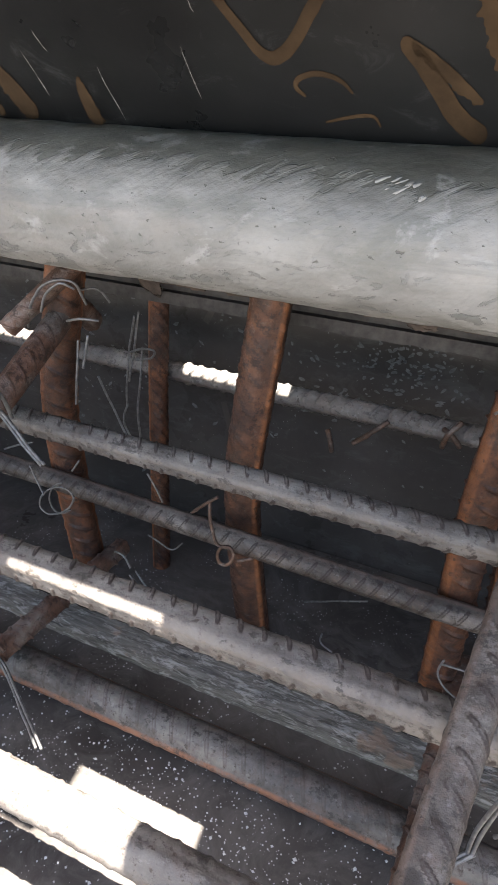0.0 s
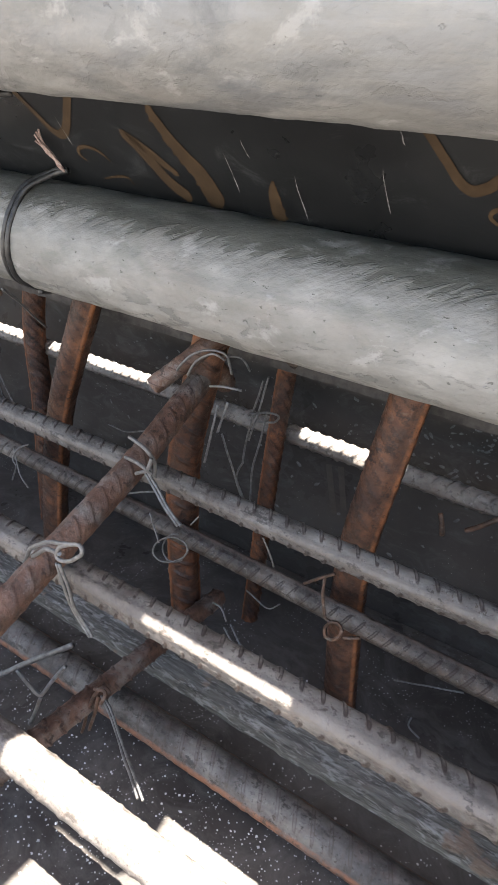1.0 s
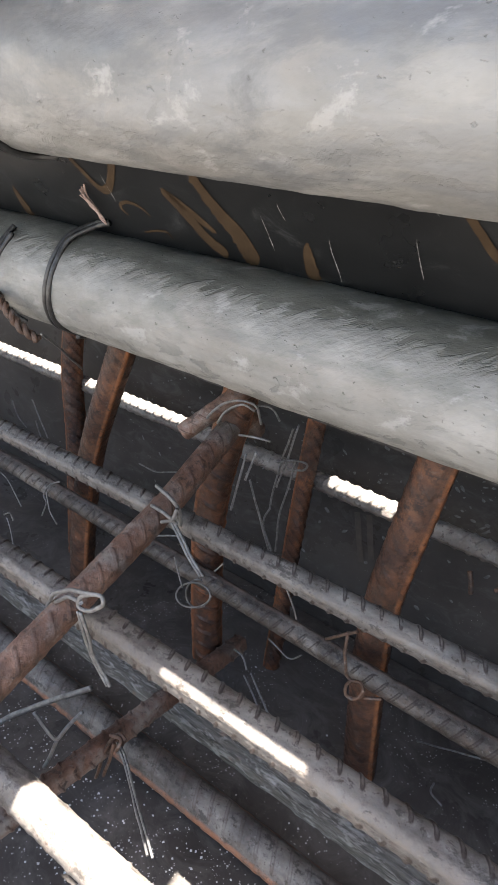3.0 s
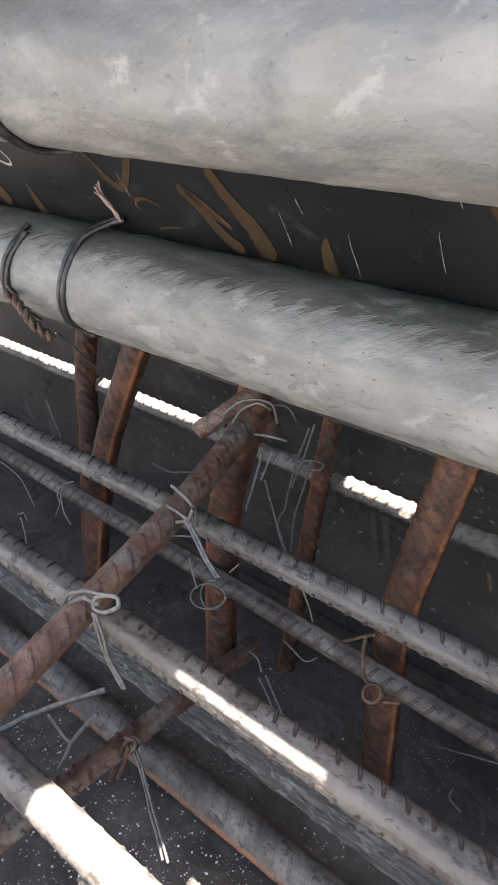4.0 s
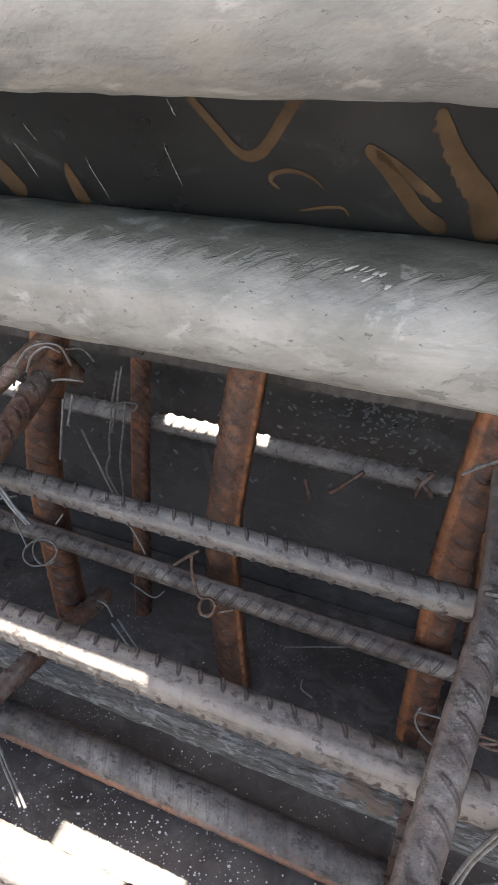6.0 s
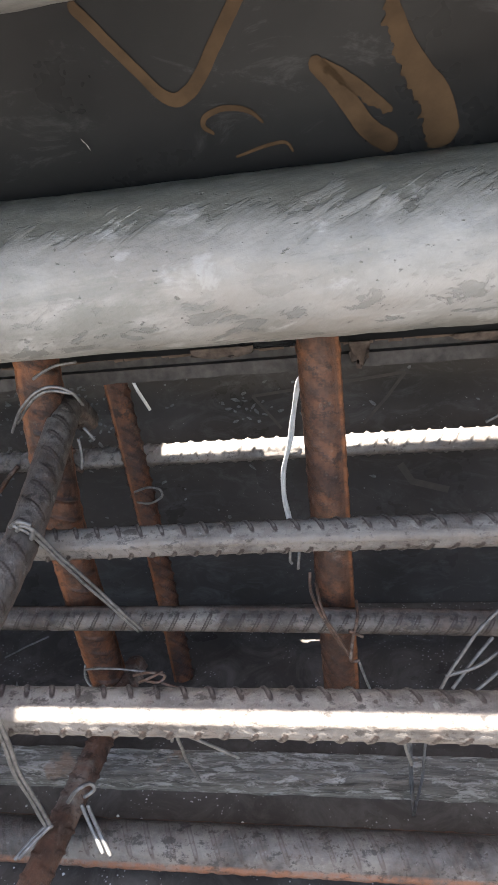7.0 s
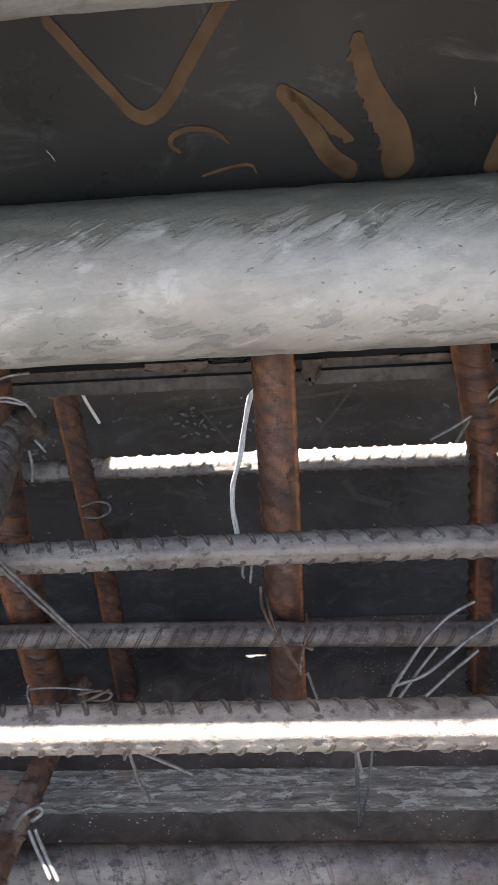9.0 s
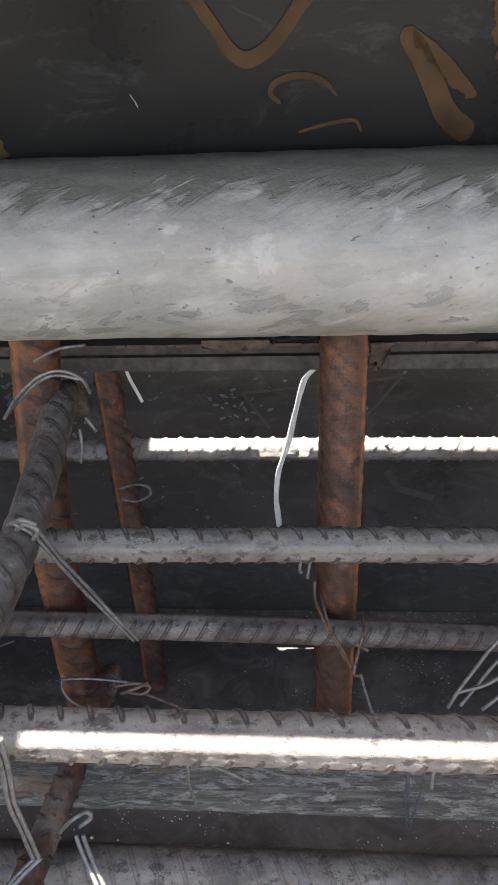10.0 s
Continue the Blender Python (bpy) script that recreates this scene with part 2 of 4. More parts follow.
M_BLACK_WIRE = plain("black annealed wire", (0.015, 0.015, 0.016), (0.06, 0.058, 0.056), 0.4, 0.4, 300)
M_STAMP = plain("faded ochre stamp paint", (0.022, 0.014, 0.008), (0.056, 0.036, 0.020), 0.7, 0.0, 70)
M_STAMP.node_tree.nodes["Principled BSDF"].inputs["Specular IOR Level"].default_value = 0.15
M_SCRATCH = plain("pale cement drip", (0.15, 0.148, 0.144), (0.32, 0.315, 0.305), 0.8, 0.0, 260)
M_SPLASH = plain("grey slurry splash", (0.040, 0.040, 0.040), (0.13, 0.130, 0.130), 0.7, 0.0, 300)
M_DRIP = plain("thin grey drip", (0.015, 0.015, 0.015), (0.23, 0.226, 0.22), 0.8, 0.0, 520)
M_WOOD = worn_wood()
M_BATTEN = plain("dark brown grey timber", (0.015, 0.012, 0.011), (0.062, 0.054, 0.049), 0.75, 0.0, 170)
M_ROPE = plain("frayed pinkish fibre", (0.16, 0.10, 0.085), (0.34, 0.26, 0.23), 0.9, 0.0, 500)
M_SMEAR = plain("dried cement smear", (0.17, 0.165, 0.157), (0.29, 0.283, 0.272), 0.8, 0.0, 240)
M_WALL_MARK = plain("faint brown wall mark", (0.026, 0.020, 0.016), (0.046, 0.034, 0.027), 0.6, 0.0, 200)
M_TORN = plain("torn veneer", (0.028, 0.018, 0.013), (0.095, 0.070, 0.056), 0.85, 0.0, 260)
# sun glare put into the colour: near-white wire for the sunlit strands
M_WIRE_PALE = plain("pale wire for sunlit strands", (0.42, 0.41, 0.39), (0.62, 0.61, 0.59), 0.7, 0.0, 300)
M_PLY = plain("raw plywood edge", (0.045, 0.029, 0.020), (0.11, 0.078, 0.058), 0.8, 0.0, 160)
M_CRUMB = plain("dried cement crumbs", (0.32, 0.31, 0.30), (0.52, 0.51, 0.49), 0.85, 0.0, 200)
M_CRUMB_BROWN = plain("rust brown crumbs", (0.10, 0.055, 0.035), (0.24, 0.15, 0.11), 0.85, 0.0, 200)
M_GROUND = plain("dry sandy ground", (0.09, 0.086, 0.08), (0.17, 0.163, 0.152), 0.9, 0.0, 6)
M_BLOCKER = plain("sun blocker timber", (0.14, 0.11, 0.08), (0.30, 0.25, 0.19), 0.8, 0.0, 30)


# ---------------- mesh helpers ----------------
def mesh_object(name, verts, faces, material, smooth=False):
    me = bpy.data.meshes.new(name)
    me.from_pydata([tuple(v) for v in verts], [], faces)
    me.materials.append(material)
    if smooth:
        me.polygons.foreach_set("use_smooth", [True] * len(me.polygons))
    me.update()
    return new(name, me)


def child(ob, parent):
    ob.parent = parent
    return ob


def box(name, lo, hi, material, bevel=0.0015):
    bm = bmesh.new()
    bmesh.ops.create_cube(bm, size=1)
    for v in bm.verts:
        v.co = Vector([a + (c + 0.5) * (b - a) for a, b, c in zip(lo, hi, v.co)])
    if bevel:
        bmesh.ops.bevel(bm, geom=bm.edges[:], offset=bevel, segments=2, affect="EDGES")
    me = bpy.data.meshes.new(name)
    bm.to_mesh(me)
    bm.free()
    me.materials.append(material)
    return new(name, me)


def rounded(points, radius, steps=8):
    """A polyline whose inner corners are turned into arcs."""
    pts = [Vector(p) for p in points]
    out = [pts[0]]
    for a, b, c in zip(pts, pts[1:], pts[2:]):
        u, w = (a - b), (c - b)
        r = min(radius, u.length * 0.49, w.length * 0.49)
        p, q = b + u.normalized() * r, b + w.normalized() * r
        for i in range(steps + 1):
            s = i / steps
            out.append(p.lerp(b, s).lerp(b.lerp(q, s), s))
    out.append(pts[-1])
    return out


def resample(points, step):
    out, carry = [points[0].copy()], 0.0
    for a, b in zip(points, points[1:]):
        d = (b - a).length
        s = step - carry
        while s <= d:
            out.append(a.lerp(b, s / d))
            s += step
        carry = d - (s - step)
    out.append(points[-1].copy())
    return out


def sweep(points, section, up=Vector((0.0, 0.0, 1.0))):
    """Rings carried along a path without twisting; section(s) gives the radii round a ring at length s."""
    verts, faces, length = [], [], 0.0
    side = None
    count = None
    for i, p in enumerate(points):
        t = (points[min(i + 1, len(points) - 1)] - points[max(i - 1, 0)]).normalized()
        if side is None:
            ref = up if abs(t.dot(up)) < 0.9 else Vector((1.0, 0.0, 0.0))
            side = (ref - t * ref.dot(t)).normalized()
        else:
            side = (side - t * side.dot(t)).normalized()
            length += (p - points[i - 1]).length
        other = t.cross(side)
        radii = section(length)
        count = len(radii)
        for k, r in enumerate(radii):
            a = 2 * math.pi * k / count
            verts.append(p + side * (r * math.cos(a)) + other * (r * math.sin(a)))
    for i in range(len(points) - 1):
        for k in range(count):
            a, b = i * count + k, i * count + (k + 1) % count
            faces.append((a, b, b + count, a + count))
    faces.append(tuple(range(count - 1, -1, -1)))
    faces.append(tuple(range(len(verts) - count, len(verts))))
    return verts, faces


def rebar_mesh(name, points, radius, material, pitch=0.0078, turn=0.0, bend=0.02, rib=0.15, seed=0, slant=-0.85, fine=19, lug=0.30, proud=0.12, ring=36):
    """A ribbed bar: slanting crescent ribs on two sides and two flat-topped ribs along it.
    lug is half the width of the long rib in radians, proud its height in radii."""
    rng = random.Random(seed)
    path = resample(rounded(points, bend), pitch / fine)
    for p in path:
        p += noise.noise_vector(p * 6 + Vector((seed * 3.1, 0, 0))) * 0.0008
    phase = rng.random()
    angles = [2 * math.pi * k / ring + turn for k in range(ring)]
    halves = [math.sin(a) for a in angles]
    off = [abs((a + math.pi / 2) % math.pi - math.pi / 2) for a in angles]
    lugs = [min(1.0, max(0.0, (lug - d) / 0.11 + 0.5)) for d in off]
    swell = [min(1.0, max(0.0, (d - lug - 0.18) * 2.0)) for d in off]
    shift = [slant * math.cos(a) / 2 + (0.5 if h > 0 else 0.0) for a, h in zip(angles, halves)]
    crests, strips = [], []

    def section(s):
        base = s / pitch + phase
        turn_no = math.floor(base)
        worn = 0.75 + 0.5 * noise.noise(Vector((s * 70, seed, 0))) + 0.35 * noise.noise(Vector((turn_no * 7.3, seed, 8)))
        dent = 0.018 * noise.noise(Vector((s * 160, seed, 4)))
        nick = 1.0 + 0.45 * noise.noise(Vector((s * 240, seed, 11)))
        out = []
        for k in range(ring):
            f = (base + shift[k]) % 1.0
            crest = min(1.0, max(0.0, (0.115 - abs(f - 0.5)) / 0.07)) * swell[k]
            crests.append(crest)
            strips.append(lugs[k])
            rough = 0.022 * noise.noise(Vector((s * 420, k * 0.55, seed)))
            out.append(radius * (0.91 + dent + rough + rib * crest * worn + proud * lugs[k] * nick))
        return out

    verts, faces = sweep(path, section)
    ob = mesh_object(name, verts, faces, material, True)
    ob.data.attributes.new("rib", "FLOAT", "POINT").data.foreach_set("value", crests)
    ob.data.attributes.new("lug", "FLOAT", "POINT").data.foreach_set("value", strips)
    return ob


def wire_mesh(name, points, radius, material, smooth=0.006, step=0.0012, wobble=0.0004, seed=0):
    path = resample(rounded(points, smooth, 5), step)
    for p in path:
        p += noise.noise_vector(p * 70 + Vector((seed * 1.7, 5, 0))) * wobble
    verts, faces = sweep(path, lambda s: [radius] * 7)
    return mesh_object(name, verts, faces, material, True)


def tie(strands, label, material=None, radius=0.0006, seed=0):
    """One tie of wire: several strands under an empty at their first point."""
    base = new("tie_wire")
    base.location = strands[0][0]
    o = Vector(strands[0][0])
    for i, pts in enumerate(strands):
        w = wire_mesh("strand", [Vector(p) - o for p in pts], radius, material or M_WIRE, seed=seed + i)
        child(w, base)
    return tagged(base, label, "tie wire", "wire ties on the bars")


def loop_points(centre, along, radius, turns=1.0, n=14, rise=0.0, start=0.0):
    """Points of a ring or coil of wire round an axis."""
    c, t = Vector(centre), Vector(along).normalized()
    ref = Vector((0, 0, 1)) if abs(t.z) < 0.9 else Vector((0, 1, 0))
    u = (ref - t * ref.dot(t)).normalized()
    w = t.cross(u)
    out = []
    for i in range(int(n * turns) + 1):
        a = start + 2 * math.pi * i / n
        out.append(c + u * radius * math.cos(a) + w * radius * math.sin(a) + t * (rise * i / n))
    return out


def pair(points, gap):
    """Two strands that run side by side."""
    d = Vector(gap) / 2
    return [[Vector(p) - d for p in points], [Vector(p) + d * (1 + 0.6 * math.sin(3 * i)) for i, p in enumerate(points)]]


# ---------------- structure ----------------
FLOOR_Z = 0.130
ground = mesh_object("ground", [(-600, -600, 0.101), (600, -600, 0.101), (600, 600, 0.101), (-600, 600, 0.101)], [(0, 1, 2, 3)], M_GROUND)
tagged(ground, "dry sandy building ground round the formwork", "ground", kind="structure")
floor = box("floor", (-1.2, 0.30, 0.101), (1.8, 0.80, FLOOR_Z), M_FLOOR)
tagged(floor, "black film-faced plywood form floor with cement specks", "formwork floor", kind="structure")
wall_back = box("wall_back", (-1.2, 0.80, 0.101), (1.8, 0.818, 0.5115), M_WALL)
tagged(wall_back, "black film-faced plywood form side with slurry smears", "formwork wall", kind="structure")
# added out of sight: its front edge keeps the sun off the form side
bearer = box("trim", (-1.2, 0.7418, 0.335), (1.8, 0.7995, 0.375), M_BATTEN)
tagged(bearer, "timber added along the top of the form side to block the sun", "timber bearer", kind="structure")

def light_gap_batten(y0, y1, z0, z1, chips):
    """A long batten whose lower back arris is worn, with a few deeper chips added to let sun through."""
    verts, faces = [], []
    xs = [-1.2, -0.6] + [-0.3 + 0.0025 * i for i in range(480)] + [1.2, 1.8]
    for x in xs:
        wear = 0.0005 * noise.noise(Vector((x * 90, 1, 4))) + 0.0003 * noise.noise(Vector((x * 300, 2, 7)))
        bite = max([d for c, w, d in chips if abs(x - c) < w] + [0.0])
        lip = 0.0012 * max(0.0, noise.noise(Vector((x * 60, 9, 2)))) + 0.0006 * noise.noise(Vector((x * 240, 5, 2)))
        back = y1 + wear - bite
        verts += [(x, y0, z0 + lip), (x, y0, z1 - 0.013), (x, y0 + 0.003, z1 - 0.0125), (x, y0 + 0.003, z1), (x, back, z1), (x, back, z0), (x, back - 0.004, z0 - 0.0003 + 0.5 * lip)]
    for i in range(len(xs) - 1):
        for k in range(7):
            a, b = 7 * i + k, 7 * i + (k + 1) % 7
            faces.append((a, b, b + 7, a + 7))
    faces += [(6, 5, 4, 3, 2, 1, 0), tuple(7 * (len(xs) - 1) + k for k in range(7))]
    return mesh_object("trim", verts, faces, M_BATTEN)


# back edge trims the sun to the back bar; widest chip lights the hanging wire
batten = light_gap_batten(0.7065, 0.7313, 0.3132, 0.3320, [(0.4875, 0.0105, 0.0036), (0.262, 0.003, 0.003), (0.355, 0.0035, 0.003), (0.372, 0.002, 0.002)])
tagged(batten, "grey timber batten along the back of the leaning sheet", "timber batten", kind="structure")

joint = box("trim", (-1.0, 0.6335, FLOOR_Z), (1.6, 0.6346, FLOOR_Z + 0.0007), M_CRUMB, 0)
tagged(joint, "pale cement-filled joint line in the form floor", "floor joint", kind="structure")

# the leaning sheet: passes y = 0.9906 - 0.8943 z
SHEET_N = Vector((0.0, -1.0, -0.8943)).normalized()
SHEET_UP = Vector((0.0, -0.8943, 1.0)).normalized()


def on_sheet(x, z, proud=0.0):
    return Vector((x, 0.9906 - 0.8943 * z, z)) + SHEET_N * proud


def leaning_sheet():
    base = new("plywood_sheet")
    origin = on_sheet(0.3, 0.36)
    base.location = origin
    bm = bmesh.new()
    lo, hi, thick = on_sheet(0, 0.3255), on_sheet(0, 0.511), -SHEET_N * 0.018
    vs = []
    for x in (-1.2, 1.8):
        for p in (lo, hi, hi + thick, lo + thick):
            vs.append(bm.verts.new(Vector((x, p.y, p.z)) - origin))
    for f in ((0, 1, 2, 3), (7, 6, 5, 4), (0, 4, 5, 1), (1, 5, 6, 2), (2, 6, 7, 3), (3, 7, 4, 0)):
        bm.faces.new([vs[i] for i in f])
    bmesh.ops.recalc_face_normals(bm, faces=bm.faces)
    me = bpy.data.meshes.new("panel")
    bm.to_mesh(me)
    bm.free()
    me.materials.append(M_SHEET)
    child(new("panel", me), base)
    return base, origin


sheet, SHEET_O = leaning_sheet()


def splintered_edge():
    """The raw lower edge of the sheet, frayed into uneven splinters."""
    rng = random.Random(3)
    verts, faces = [], []
    x = -0.3
    while x < 0.95:
        w = rng.uniform(0.002, 0.011)
        d = rng.uniform(0.0004, 0.0024) * (2.0 if rng.random() < 0.08 else 1.0)
        a, b = on_sheet(x, 0.3260, 0.0002), on_sheet(x + w, 0.3260, 0.0002)
        t = -SHEET_N * rng.uniform(0.004, 0.010)
        low = -SHEET_UP * d
        k = len(verts)
        skew = low * rng.uniform(0.5, 1.1)
        verts += [p - SHEET_O for p in (a, b, b + skew, a + low, a + t, b + t, b + t + skew, a + t + low)]
        faces += [(k, k + 3, k + 2, k + 1), (k + 3, k + 7, k + 6, k + 2), (k, k + 4, k + 7, k + 3), (k + 1, k + 2, k + 6, k + 5), (k + 4, k + 5, k + 6, k + 7)]
        x += w * rng.uniform(0.6, 1.3)
    ob = child(mesh_object("raw_edge", verts, faces, M_PLY), sheet)
    ob["label"] = "frayed brown raw plywood edge"


splintered_edge()


def peeled_flap(x, z, wide, drop, curl, seed):
    """A torn, curled scrap of veneer hanging from the lower edge of the sheet."""
    rng = random.Random(seed)
    verts, faces, nx, nz = [], [], 9, 6
    for side in (0.0, 0.0007):
        for i in range(nx):
            u = i / (nx - 1)
            deep = drop * (0.35 + 0.65 * math.sin(math.pi * u) ** 0.7) * rng.uniform(0.75, 1.2)
            for k in range(nz):
                v = k / (nz - 1)
                out = 0.0006 + curl * v * v + side + 0.0006 * noise.noise(Vector((u * 5, v * 4, seed)))
                verts.append(on_sheet(x + wide * (u - 0.5) + 0.002 * v * (rng.random() - 0.5), z - deep * v, out) - SHEET_O)
    for i in range(nx - 1):
        for k in range(nz - 1):
            q = i * nz + k
            faces += [(q, q + 1, q + nz + 1, q + nz), (q + nx * nz, q + nz + nx * nz, q + nz + 1 + nx * nz, q + 1 + nx * nz)]
    for i in range(nx - 1):
        for k in (0, nz - 1):
            q = i * nz + k
            faces.append((q, q + nz, q + nz + nx * nz, q + nx * nz))
    ob = child(mesh_object("splinter", verts, faces, M_TORN, True), sheet)
    ob["label"] = "torn brown scrap of veneer"


for args in ((0.473, 0.3285, 0.026, 0.0032, 0.002, 1), (0.5285, 0.3265, 0.008, 0.011, 0.0015, 2), (0.233, 0.3265, 0.011, 0.009, 0.001, 3), (0.36, 0.3265, 0.012, 0.003, 0.001, 4), (0.575, 0.3265, 0.02, 0.003, 0.001, 5)):
    peeled_flap(*args)
tagged(sheet, "leaning black film-faced plywood sheet with ochre stamps, resting on the tubes", "plywood sheet")


def ribbon(points, widths, teeth=0.0, side=1):
    """A flat stroke on the sheet, from (x, z) points; teeth notch one edge."""
    pts = [Vector((p[0], p[1])) for p in points]
    for _ in range(2):
        soft, wide = [pts[0]], [widths[0]]
        for a, b, u, v in zip(pts, pts[1:], widths, widths[1:]):
            soft += [a.lerp(b, 0.25), a.lerp(b, 0.75)]
            wide += [u * 0.75 + v * 0.25, u * 0.25 + v * 0.75]
        pts, widths = soft + [pts[-1]], wide + [widths[-1]]
    fine, ws = [], []
    for i in range(len(pts) - 1):
        for k in range(4):
            s = k / 4
            fine.append(pts[i].lerp(pts[i + 1], s))
            ws.append(widths[i] * (1 - s) + widths[i + 1] * s)
    fine.append(pts[-1])
    ws.append(widths[-1])
    verts, faces = [], []
    run = [0.0]
    for a, b in zip(fine, fine[1:]):
        run.append(run[-1] + (b - a).length)
    for i, w in enumerate(ws):
        near = min(run[i], run[-1] - run[i]) / max(w, 1e-5)
        ws[i] = w * min(1.0, 0.15 + math.sqrt(min(1.0, 2 * near)))
    for i, p in enumerate(fine):
        t = (fine[min(i + 1, len(fine) - 1)] - fine[max(i - 1, 0)]).normalized()
        n = Vector((-t.y, t.x))
        jag = teeth * max(0.0, 0.45 + 2.0 * noise.noise(Vector((run[i] * 700, 5.0 * side, len(fine)))))
        wob = 0.00015 * noise.noise(Vector((p.x * 400, p.y * 400, 3)))
        a, b = ws[i] / 2 + wob, ws[i] / 2 - wob
        if side > 0:
            a += jag
        else:
            b += jag
        for q in (p + n * a, p - n * b):
            verts.append(on_sheet(q.x, q.y, 0.0003) - SHEET_O)
    for i in range(len(fine) - 1):
        faces.append((2 * i, 2 * i + 1, 2 * i + 3, 2 * i + 2))
    return verts, faces


STROKES = [
    ([(0.466, 0.4285), (0.477, 0.4145), (0.4815, 0.4088), (0.486, 0.4088), (0.4915, 0.4125), (0.498, 0.4195), (0.511, 0.432)], [0.0026, 0.0026, 0.003, 0.003, 0.003, 0.003, 0.0026], 0.0, 1),
    ([(0.4915, 0.4005), (0.4885, 0.4025), (0.4905, 0.405), (0.4965, 0.406), (0.5025, 0.4045), (0.505, 0.4015)], [0.0008, 0.0014, 0.0013, 0.0013, 0.0012, 0.0006], 0.0, 1),
    ([(0.496, 0.3945), (0.503, 0.396), (0.5105, 0.397), (0.512, 0.394)], [0.0006, 0.0009, 0.0009, 0.0006], 0.0, 1),
    ([(0.5185, 0.4128), (0.5225, 0.4095), (0.5275, 0.4035), (0.5325, 0.3965), (0.540, 0.3925)], [0.0032, 0.0042, 0.0046, 0.005, 0.005], 0.0, 1),
    ([(0.521, 0.4122), (0.527, 0.4085), (0.533, 0.404), (0.5385, 0.4005)], [0.0018, 0.0026, 0.003, 0.0012], 0.0007, -1),
    ([(0.537, 0.4215), (0.540, 0.4145), (0.5445, 0.4075), (0.550, 0.4015), (0.5525, 0.391)], [0.003, 0.0042, 0.0056, 0.0075, 0.009], 0.0012, -1),
    ([(0.580, 0.4035), (0.5785, 0.399), (0.5785, 0.390)], [0.0008, 0.0042, 0.0062], 0.0007, 1),
]
for copy in range(-4, 6):
    for pts, widths, teeth, side in STROKES:
        v, f = ribbon(pts, widths, teeth, side)
        v = [p + Vector((0.1635 * copy, 0, 0)) for p in v]
        st = mesh_object("stamp", v, f, M_STAMP)
        child(st, sheet)
        st["label"] = "faded ochre stamped stroke"
rng = random.Random(5)
for x, z, l in [(0.236, 0.404, 0.012), (0.262, 0.399, 0.014), (0.2935, 0.405, 0.012), (0.245, 0.412, 0.005), (0.3, 0.42, 0.004), (0.568, 0.408, 0.004), (0.62, 0.412, 0.005), (0.60, 0.402, 0.003), (0.16, 0.41, 0.01), (0.42, 0.405, 0.003), (0.455, 0.402, 0.003)]:
    pts = [(x + 0.0012 * i / 4 + rng.uniform(-3, 3) * 1e-4, z + l / 2 - l * i / 4) for i in range(5)]
    v, f = ribbon(pts, [0.0001, 0.0004, 0.0002, 0.0005, 0.0001])
    sc = mesh_object("cement_drip", v, f, M_DRIP)
    child(sc, sheet)


v, f = ribbon([(0.0730, 0.4165), (0.0775, 0.4120), (0.0865, 0.4102), (0.0890, 0.4130), (0.0850, 0.4165), (0.0800, 0.4190)], [0.0008, 0.0013, 0.0010, 0.0012, 0.0010, 0.0006])
mark = child(mesh_object("paint_mark", v, f, M_SCRATCH), sheet)
mark["label"] = "pale looped paint mark"


